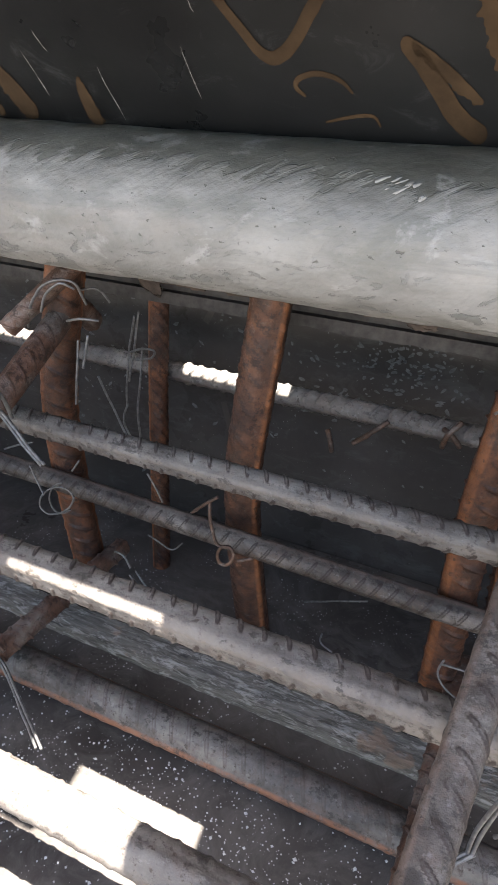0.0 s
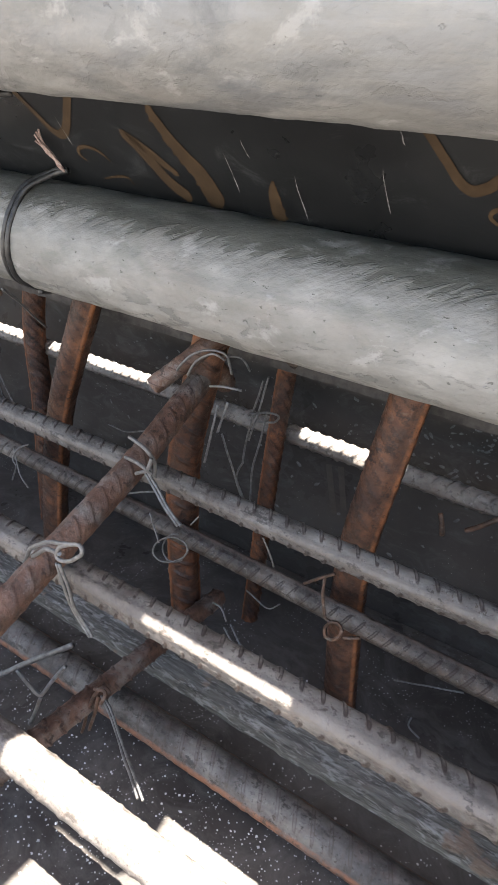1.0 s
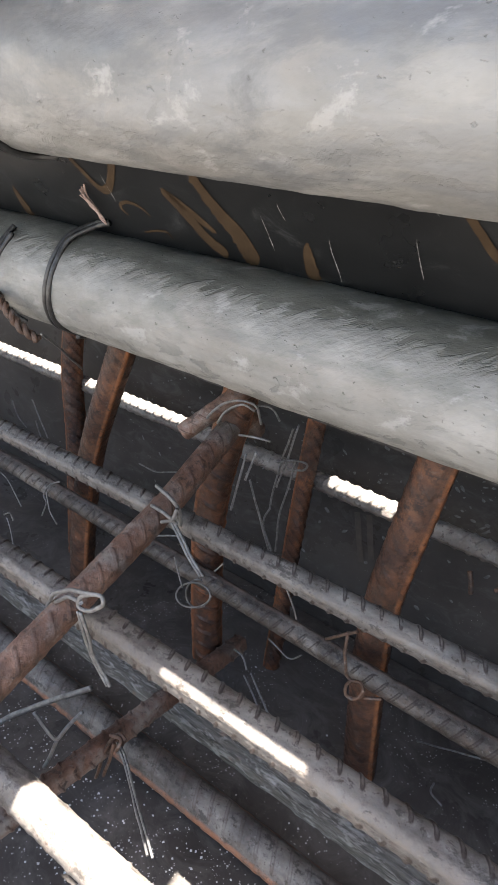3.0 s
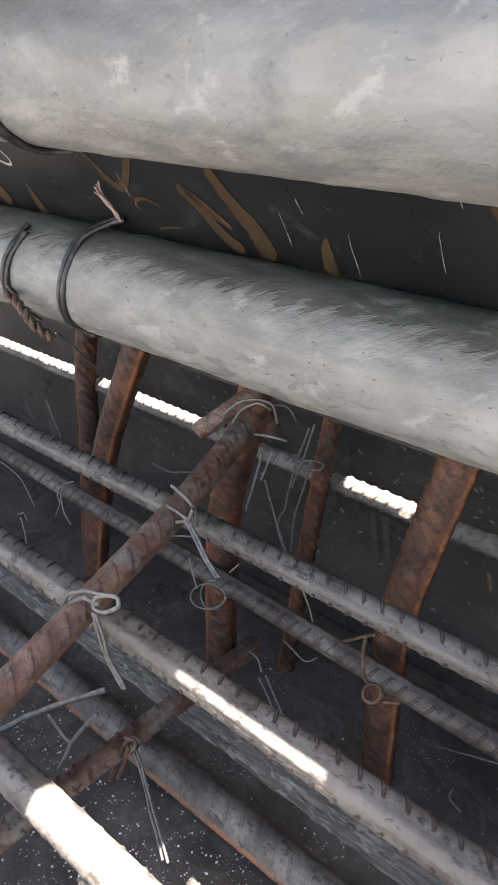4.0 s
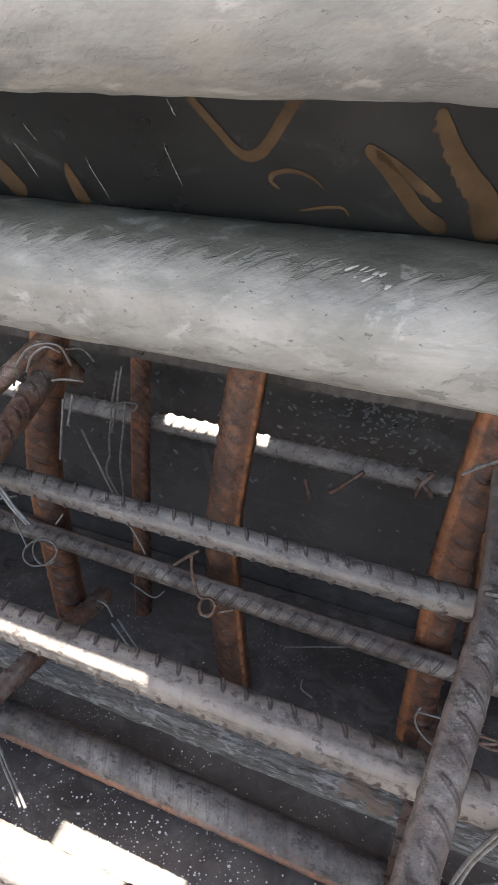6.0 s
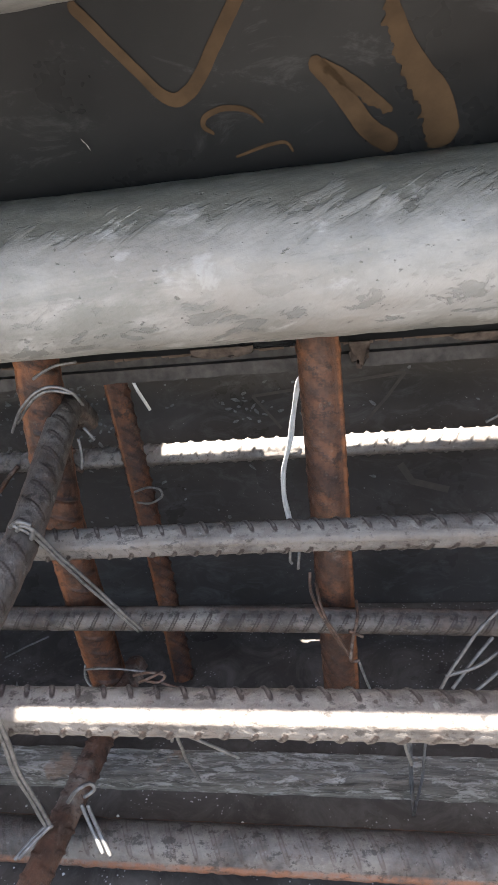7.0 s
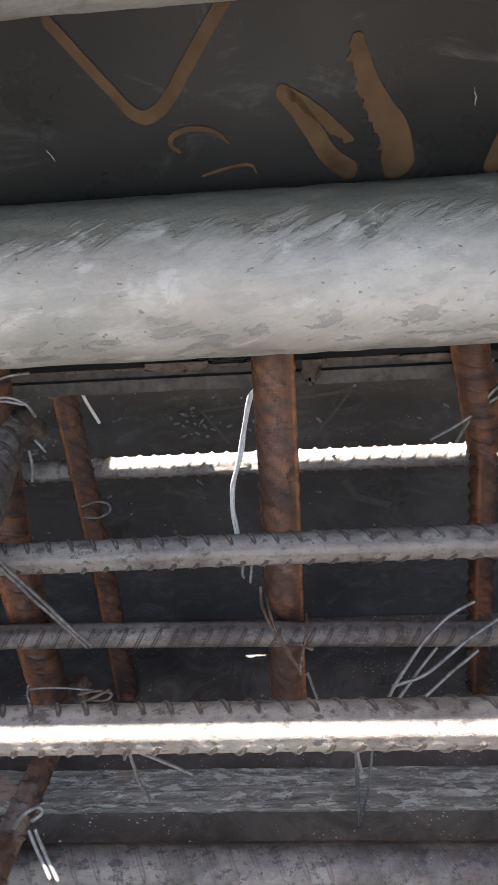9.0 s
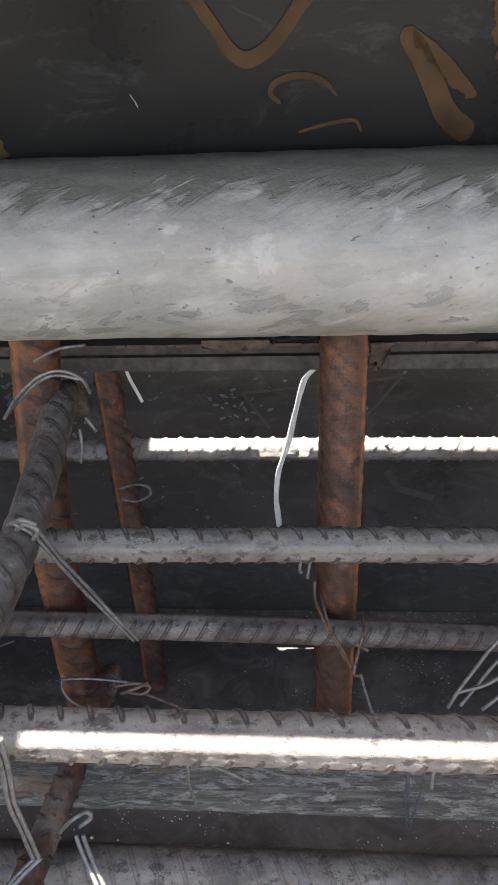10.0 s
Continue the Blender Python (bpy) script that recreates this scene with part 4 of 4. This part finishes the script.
tie(pair([(0.2281, 0.5580, 0.2743), (0.2298, 0.5600, 0.2652), (0.2282, 0.5650, 0.2512), (0.2318, 0.5670, 0.2429), (0.2357, 0.5670, 0.2395)], (0.0016, 0, 0.00064)), "doubled grey wire tail hanging from the loop", M_WIRE, 0.0007, 9)
tie([[(0.2161, 0.6540, 0.2260), (0.2138, 0.6540, 0.2193), (0.2068, 0.6540, 0.2127), (0.1983, 0.6540, 0.2098), (0.1931, 0.6540, 0.2121), (0.1939, 0.6540, 0.2186), (0.2002, 0.6540, 0.2257), (0.2086, 0.6540, 0.2296), (0.2148, 0.6540, 0.2286), (0.2158, 0.6540, 0.2233)], [(0.2107, 0.6570, 0.2151), (0.2065, 0.6570, 0.2113), (0.2019, 0.6570, 0.2103), (0.1985, 0.6570, 0.2125), (0.1973, 0.6570, 0.2170), (0.1988, 0.6570, 0.2225), (0.2023, 0.6570, 0.2271), (0.2069, 0.6570, 0.2294)]], "rusted ring of wire hanging from a bar", M_WIRE, 0.0005, 12)
tie([[(0.1892, 0.6550, 0.2354), (0.1932, 0.6550, 0.2269), (0.1983, 0.6530, 0.2218)], [(0.2154, 0.6550, 0.2396), (0.2192, 0.6560, 0.2459)], [(0.1723, 0.6560, 0.2396), (0.1813, 0.6560, 0.2446), (0.1917, 0.6560, 0.2486)]], "grey wire tail beside the ring", M_WIRE, 0.0005, 15)
tie([[(0.3028, 0.6550, 0.2221), (0.3020, 0.6550, 0.2171), (0.2984, 0.6550, 0.2136), (0.2948, 0.6550, 0.2143), (0.2940, 0.6550, 0.2188), (0.2965, 0.6550, 0.2235), (0.3004, 0.6550, 0.2249), (0.3028, 0.6550, 0.2220), (0.3019, 0.6550, 0.2170), (0.2984, 0.6550, 0.2135), (0.2948, 0.6550, 0.2144)], [(0.2894, 0.6570, 0.2449), (0.2901, 0.6550, 0.2358), (0.2936, 0.6550, 0.2239), (0.2971, 0.6550, 0.2231)], [(0.2795, 0.6580, 0.2345), (0.2864, 0.6560, 0.2416), (0.2938, 0.6550, 0.2485)], [(0.3034, 0.6560, 0.2170), (0.3105, 0.6580, 0.2196)]], "rusted wire eye tied round an upright bar", M_WIRE_RUST, 0.0008, 18)
tie(pair([(0.2183, 0.5930, 0.1764), (0.2285, 0.5880, 0.1763), (0.2423, 0.5800, 0.1744), (0.2655, 0.5650, 0.1766)], (0.0022, 0, 0.00088)), "doubled bright wire tail over the form floor", M_WIRE, 0.0006, 21)
tie([[(0.2064, 0.5920, 0.1462), (0.2108, 0.5910, 0.1634), (0.2130, 0.5920, 0.1750), (0.2180, 0.5940, 0.1823), (0.2218, 0.5940, 0.1800)], [(0.2114, 0.5920, 0.1514), (0.2157, 0.5910, 0.1672), (0.2168, 0.5920, 0.1760)], [(0.2140, 0.5920, 0.1791), (0.2229, 0.5910, 0.1845), (0.2201, 0.5900, 0.1757)]], "coiled wire knot where lower leg meets bar", M_WIRE_RUST, 0.0009, 24)
tie([[(0.1042, 0.5750, 0.1024), (0.1320, 0.5800, 0.1311), (0.1494, 0.5860, 0.1498), (0.1651, 0.5920, 0.1640), (0.1915, 0.6000, 0.1865)]], "stiff grey wire end sticking out over the floor", M_WIRE, 0.0015, 27)
tie([[(0.1946, 0.5650, 0.1988), (0.1995, 0.5680, 0.1903), (0.2034, 0.5700, 0.1851), (0.2077, 0.5720, 0.1949), (0.2142, 0.5740, 0.2066)], [(0.2034, 0.5700, 0.1851), (0.1995, 0.5700, 0.1737), (0.1954, 0.5700, 0.1635)]], "short bent grey wire end on the floor", M_WIRE, 0.0009, 30)
tie([[(0.2110, 0.7180, 0.3001), (0.2074, 0.7170, 0.2809), (0.2052, 0.7170, 0.2591), (0.2044, 0.7180, 0.2476)], [(0.2140, 0.7180, 0.3033), (0.2116, 0.7160, 0.2826), (0.2072, 0.7170, 0.2635)], [(0.2168, 0.7160, 0.2844), (0.2148, 0.7160, 0.2632), (0.2109, 0.7180, 0.2466), (0.2119, 0.7200, 0.2219)], [(0.2054, 0.7160, 0.2787), (0.2179, 0.7140, 0.2854), (0.2250, 0.7160, 0.2847), (0.2230, 0.7160, 0.2800), (0.2125, 0.7160, 0.2768)], [(0.2044, 0.7180, 0.2476), (0.2008, 0.7190, 0.2402), (0.2003, 0.7200, 0.2339), (0.2093, 0.7200, 0.2207)]], "grey wire strands bound to a thin upright bar", M_WIRE, 0.0006, 33)
tie([[(0.1995, 0.7000, 0.2700), (0.2074, 0.7020, 0.2510), (0.2169, 0.7040, 0.2306)]], "thin straight grey wire standing between bars", M_WIRE, 0.0006, 36)
tie([[(0.2248, 0.6850, 0.1597), (0.2316, 0.6850, 0.1522), (0.2398, 0.6850, 0.1398)], [(0.2290, 0.6850, 0.1640), (0.2349, 0.6850, 0.1565), (0.2461, 0.6850, 0.1426)], [(0.2156, 0.6850, 0.1727), (0.2230, 0.6830, 0.1744), (0.2269, 0.6830, 0.1668)]], "thin pale wire ends under the bars", M_WIRE, 0.0006, 39)
tie([[(0.2514, 0.6650, 0.2433), (0.2559, 0.6660, 0.2355), (0.2587, 0.6670, 0.2286)]], "short dark wire end under a bar", M_WIRE, 0.0005, 42)
tie([[(0.0003, 0.6700, 0.2156), (0.0266, 0.6680, 0.2137), (0.0464, 0.6650, 0.2011)], [(0.0097, 0.7000, 0.2588), (0.0179, 0.7000, 0.2472), (0.0274, 0.7000, 0.2352)], [(-0.0266, 0.7100, 0.2449), (-0.0199, 0.7100, 0.2332), (-0.0124, 0.7120, 0.2273)], [(0.0141, 0.7100, 0.2146), (0.0009, 0.7100, 0.2375)]], "curved thin wire ends by the form side", M_WIRE, 0.0005, 45)
tie([[(0.3190, 0.7200, 0.1514), (0.3340, 0.7150, 0.1617), (0.3554, 0.7100, 0.1740)]], "grey wire lying on the form floor", M_WIRE, 0.0005, 48)
tie([[(0.1931, 0.6600, 0.3058), (0.2005, 0.6550, 0.3183), (0.2117, 0.6500, 0.3285), (0.2205, 0.6500, 0.3331), (0.2283, 0.6520, 0.3324), (0.2265, 0.6600, 0.3211)], [(0.2059, 0.6550, 0.3158), (0.2136, 0.6500, 0.3264), (0.2237, 0.6480, 0.3324), (0.2272, 0.6520, 0.3290)], [(0.2157, 0.6600, 0.3122), (0.2269, 0.6550, 0.3162), (0.2327, 0.6600, 0.3150)], [(0.2208, 0.6600, 0.3041), (0.2189, 0.6600, 0.2891), (0.2155, 0.6620, 0.2720)], [(0.2261, 0.6600, 0.3073), (0.2225, 0.6600, 0.2919)]], "grey wire hoops over the stirrup corner", M_WIRE, 0.0006, 51)
tie([[(0.1073, 0.7100, 0.2427), (0.1226, 0.7100, 0.2419), (0.1390, 0.7100, 0.2487)], [(0.1406, 0.6600, 0.1985), (0.1417, 0.6600, 0.2049), (0.1470, 0.6600, 0.2132)], [(0.0841, 0.6550, 0.2357), (0.0944, 0.6500, 0.2224), (0.1013, 0.6500, 0.2176)], [(0.0851, 0.6520, 0.2158), (0.0896, 0.6520, 0.2274), (0.0853, 0.6520, 0.2295), (0.0881, 0.6540, 0.2376), (0.0974, 0.6550, 0.2427)]], "curved wire ends behind the bars", M_WIRE, 0.0005, 54)
tie([[(0.0525, 0.6500, 0.2006), (0.0645, 0.6450, 0.1953), (0.0738, 0.6400, 0.1893)], [(0.0495, 0.6500, 0.2014), (0.0558, 0.6500, 0.2062), (0.0586, 0.6500, 0.2012)]], "thin wire ends by the near long bar", M_WIRE, 0.0005, 57)
tie(pair([(0.5043, 0.7330, 0.3062), (0.5006, 0.7335, 0.3027), (0.4984, 0.7345, 0.2945), (0.4956, 0.7365, 0.2810), (0.4932, 0.7388, 0.2686), (0.4879, 0.7402, 0.2531), (0.4869, 0.7428, 0.2381), (0.4881, 0.7456, 0.2206)], (0.001, 0, 0.0004)), "sunlit doubled wire hanging over the back bar, coloured pale for the glare", M_WIRE_PALE, 0.0009, 60)
tie([[(0.4915, 0.7406, 0.2652), (0.4956, 0.7404, 0.2673), (0.4977, 0.7406, 0.2696)]], "short sunlit wire end on the back bar", M_WIRE_PALE, 0.0006, 63)
tie([[(0.3947, 0.6600, 0.3093), (0.4042, 0.6520, 0.3203), (0.4144, 0.6480, 0.3280), (0.4211, 0.6480, 0.3298), (0.4273, 0.6500, 0.3268), (0.4278, 0.6550, 0.3202)], [(0.3977, 0.6600, 0.3128), (0.4102, 0.6500, 0.3238), (0.4194, 0.6470, 0.3288), (0.4263, 0.6500, 0.3260)], [(0.4083, 0.6600, 0.3296), (0.4204, 0.6550, 0.3354), (0.4263, 0.6600, 0.3351)], [(0.4206, 0.6600, 0.3054), (0.4208, 0.6600, 0.2991), (0.4196, 0.6600, 0.2927)], [(0.4214, 0.6650, 0.3078), (0.4248, 0.6650, 0.3025)]], "grey wire hoops over the stirrup corner", M_WIRE, 0.0006, 66)
tie(pair([(0.4148, 0.6150, 0.2934), (0.4194, 0.6150, 0.2907), (0.4220, 0.6250, 0.2730), (0.4276, 0.6350, 0.2529), (0.4380, 0.6420, 0.2303)], (0.0016, 0, 0.00064)), "doubled grey wire tail tied over stirrup and bar", M_WIRE, 0.0007, 69)
tie([[(0.4089, 0.6220, 0.2857), (0.4186, 0.6120, 0.2945), (0.4225, 0.6120, 0.2927), (0.4189, 0.6150, 0.2878)], [(0.4096, 0.6200, 0.2897), (0.4181, 0.6120, 0.2960), (0.4219, 0.6120, 0.2942)]], "coil of grey wire round the stirrup crossing", M_WIRE, 0.0008, 72)
tie([[(0.3982, 0.6650, 0.1937), (0.3962, 0.6650, 0.1861), (0.4000, 0.6640, 0.1804), (0.4068, 0.6640, 0.1762)], [(0.3978, 0.6640, 0.1916), (0.4080, 0.6630, 0.1936), (0.4192, 0.6650, 0.1912), (0.4278, 0.6680, 0.1872)]], "thin wire loop low round an upright leg", M_WIRE, 0.0005, 75)
tie([[(0.4190, 0.6680, 0.1854), (0.4275, 0.6650, 0.1905), (0.4349, 0.6680, 0.1858), (0.4315, 0.6660, 0.1830), (0.4243, 0.6660, 0.1844)], [(0.4214, 0.6670, 0.1824), (0.4300, 0.6640, 0.1885), (0.4335, 0.6670, 0.1888)], [(0.4319, 0.6670, 0.1821), (0.4406, 0.6670, 0.1783), (0.4506, 0.6670, 0.1733)]], "rusted wire knot with a pale tail", M_WIRE_RUST, 0.0007, 78)
tie(pair([(0.4249, 0.5660, 0.2627), (0.4227, 0.5700, 0.2492), (0.4195, 0.5750, 0.2304), (0.4181, 0.5800, 0.2119), (0.4186, 0.5830, 0.1972)], (0.0016, 0, 0.00064)) + pair([(0.4188, 0.5830, 0.1985), (0.4149, 0.5800, 0.1965), (0.4096, 0.5750, 0.1927)], (0.0016, 0, 0.00064)), "long grey wire tails hanging from the stirrup", M_WIRE, 0.0007, 81)
tie([[(0.4240, 0.5880, 0.2027), (0.4301, 0.5860, 0.2115), (0.4329, 0.5900, 0.2101), (0.4343, 0.5900, 0.2071), (0.4304, 0.5880, 0.2054)], [(0.4295, 0.5870, 0.2031), (0.4319, 0.5850, 0.1963), (0.4369, 0.5800, 0.1904)], [(0.4318, 0.5870, 0.2037), (0.4341, 0.5850, 0.1965), (0.4393, 0.5800, 0.1893)]], "wire knot and tails on the lower leg", M_WIRE, 0.0007, 84)
tie([[(0.5034, 0.6720, 0.2362), (0.5029, 0.6680, 0.2311), (0.5061, 0.6600, 0.2264), (0.5123, 0.6580, 0.2149), (0.5176, 0.6600, 0.2037)], [(0.5056, 0.6700, 0.2323), (0.5079, 0.6600, 0.2252), (0.5136, 0.6580, 0.2149), (0.5190, 0.6600, 0.2009)], [(0.5216, 0.6680, 0.2247), (0.5220, 0.6600, 0.2215), (0.5199, 0.6580, 0.2150), (0.5181, 0.6580, 0.2018), (0.5217, 0.6600, 0.2010)], [(0.5183, 0.6580, 0.2177), (0.5238, 0.6600, 0.2129)]], "coiled wire binding an upright bar to a long bar", M_WIRE_RUST, 0.0007, 87)
tie([[(0.5217, 0.6600, 0.2004), (0.5244, 0.6600, 0.1896), (0.5276, 0.6600, 0.1788)]], "thin grey wire tail under the bar", M_WIRE, 0.0006, 90)
tie([[(0.5521, 0.6450, 0.1994), (0.5555, 0.6450, 0.2077), (0.5647, 0.6480, 0.2228), (0.5762, 0.6520, 0.2341), (0.5866, 0.6550, 0.2378)], [(0.5567, 0.6450, 0.2002), (0.5648, 0.6480, 0.2119), (0.5725, 0.6520, 0.2187)], [(0.5537, 0.6450, 0.2064), (0.5667, 0.6450, 0.2111), (0.5828, 0.6500, 0.2235), (0.5977, 0.6560, 0.2294)], [(0.5646, 0.6450, 0.1992), (0.5762, 0.6480, 0.2084), (0.5884, 0.6520, 0.2170)]], "bundle of loose grey wire ends behind the thick bar", M_WIRE, 0.0007, 93)
tie([[(0.5779, 0.7000, 0.2882), (0.5893, 0.6950, 0.2968), (0.6060, 0.6900, 0.3125), (0.6162, 0.6880, 0.3205), (0.6258, 0.6900, 0.3212)], [(0.5887, 0.7000, 0.2865), (0.5928, 0.6950, 0.2979), (0.6014, 0.6900, 0.3139), (0.6118, 0.6880, 0.3192)], [(0.5943, 0.7000, 0.3163), (0.5994, 0.7000, 0.3186), (0.6023, 0.7000, 0.3221)]], "pair of grey wire ends crossing before the form side", M_WIRE, 0.0007, 96)
tie([[(0.5398, 0.6500, 0.1900), (0.5406, 0.6495, 0.1720), (0.5410, 0.6433, 0.1345)], [(0.5382, 0.6490, 0.1900), (0.5398, 0.6485, 0.1720), (0.5406, 0.6430, 0.1345)]], "doubled grey wire tail hanging to the floor", M_WIRE, 0.0006, 99)
tie([[(0.5476, 0.6457, 0.1880), (0.5464, 0.6448, 0.1770), (0.5440, 0.6435, 0.1500), (0.5412, 0.6433, 0.1345)], [(0.5339, 0.5920, 0.2305), (0.5360, 0.6000, 0.2153), (0.5375, 0.6050, 0.2056)]], "grey wire tails hanging beside it", M_WIRE, 0.0006, 102)
tie([[(0.5872, 0.5900, 0.2332), (0.5959, 0.6100, 0.1981), (0.6032, 0.6250, 0.1662)], [(0.5878, 0.5980, 0.2201), (0.5921, 0.6000, 0.2154), (0.5961, 0.6020, 0.2114)]], "short grey wire tail under the thick bar", M_WIRE, 0.0007, 105)
tie([[(0.4638, 0.5920, 0.2320), (0.4607, 0.6050, 0.2066), (0.4598, 0.6180, 0.1793)], [(0.4647, 0.5920, 0.2309), (0.4711, 0.5980, 0.2200), (0.4799, 0.6050, 0.2064)], [(0.4659, 0.5900, 0.2351), (0.4607, 0.5970, 0.2212)]], "thin grey wire ends under the thick bar", M_WIRE, 0.0006, 108)
tie([[(0.4134, 0.7250, 0.2515), (0.4221, 0.7220, 0.2555), (0.4285, 0.7220, 0.2537), (0.4290, 0.7220, 0.2494), (0.4222, 0.7220, 0.2458), (0.4139, 0.7250, 0.2458)]], "wire ring round a thin upright bar", M_WIRE, 0.0006, 111)
tie([[(0.4136, 0.7330, 0.3157), (0.4176, 0.7330, 0.3184), (0.4213, 0.7330, 0.3207)], [(0.4173, 0.7350, 0.3140), (0.4206, 0.7350, 0.3024), (0.4255, 0.7350, 0.2910)]], "sunlit wire end by the tube", M_WIRE_PALE, 0.0008, 114)
tie([[(0.6080, 0.6700, 0.3152), (0.6185, 0.6650, 0.3197), (0.6291, 0.6550, 0.3259), (0.6404, 0.6500, 0.3283), (0.6489, 0.6500, 0.3243)], [(0.6091, 0.6700, 0.3119), (0.6202, 0.6630, 0.3177), (0.6326, 0.6520, 0.3234), (0.6447, 0.6500, 0.3251)], [(0.6080, 0.6700, 0.3152), (0.6071, 0.6720, 0.3115), (0.6094, 0.6720, 0.3106)], [(0.6110, 0.6720, 0.3294), (0.6244, 0.6700, 0.3287), (0.6387, 0.6650, 0.3308)]], "twisted wire loops round the stirrup corner", M_WIRE, 0.001, 117)
tie([[(0.6073, 0.6000, 0.3593), (0.6119, 0.6020, 0.3528), (0.6178, 0.6050, 0.3466), (0.6264, 0.6100, 0.3431), (0.6332, 0.6100, 0.3470)]], "stiff bent wire end in front of the tube", M_WIRE, 0.0012, 120)
tie([[(0.6237, 0.6000, 0.3057), (0.6218, 0.6000, 0.3115), (0.6238, 0.6000, 0.3160), (0.6286, 0.6000, 0.3180)], [(0.6225, 0.6020, 0.3088), (0.6207, 0.6020, 0.3146), (0.6259, 0.6020, 0.3189)], [(0.6097, 0.6700, 0.2290), (0.6100, 0.6600, 0.2252), (0.6148, 0.6600, 0.2132), (0.6185, 0.6600, 0.2100)], [(0.6072, 0.6700, 0.2292), (0.6082, 0.6600, 0.2239), (0.6123, 0.6600, 0.2134)]], "grey wire loop on the stirrup by the long bar", M_WIRE, 0.0008, 123)
tie([[(0.1352, 0.6120, 0.3452), (0.1245, 0.6300, 0.3340), (0.1075, 0.6600, 0.3137)], [(0.1166, 0.6000, 0.3624), (0.1151, 0.6050, 0.3582)]], "stray wire end below the tube", M_WIRE, 0.0006, 126)
tie([[(0.3301, 0.7380, 0.2477), (0.3381, 0.7360, 0.2555), (0.3465, 0.7380, 0.2633)], [(0.3148, 0.7400, 0.2511), (0.3176, 0.7380, 0.2458), (0.3189, 0.7390, 0.2394)], [(0.3730, 0.7380, 0.2661), (0.3777, 0.7340, 0.2653), (0.3818, 0.7380, 0.2587)], [(0.3811, 0.7360, 0.2722), (0.3756, 0.7340, 0.2660), (0.3737, 0.7380, 0.2566)]], "rusted wire scraps caught on the back bar", M_WIRE_RUST, 0.0014, 129)
tie([[(0.1993, 0.6800, 0.3185), (0.2223, 0.6750, 0.3245), (0.2238, 0.6800, 0.3172)], [(0.2641, 0.7200, 0.1250), (0.2682, 0.7200, 0.1279)], [(0.0505, 0.7300, 0.2137), (0.0568, 0.7300, 0.2106)], [(0.2278, 0.7000, 0.1792), (0.2444, 0.7000, 0.1732), (0.2506, 0.7000, 0.1809)], [(0.3361, 0.7000, 0.1518), (0.3349, 0.7000, 0.1447), (0.3430, 0.7000, 0.1417)]], "thin wire ends standing by the form side", M_WIRE, 0.0005, 132)
tie([[(0.4980, 0.6600, 0.2551), (0.4970, 0.6600, 0.2492), (0.4979, 0.6600, 0.2479)], [(0.5010, 0.6600, 0.2535), (0.5000, 0.6600, 0.2457)], [(0.6179, 0.7000, 0.2619), (0.6203, 0.7000, 0.2535), (0.6230, 0.7000, 0.2505)], [(0.5381, 0.7450, 0.2646), (0.5410, 0.7420, 0.2669)]], "thin wire ends hanging behind the long bar", M_WIRE, 0.0006, 135)
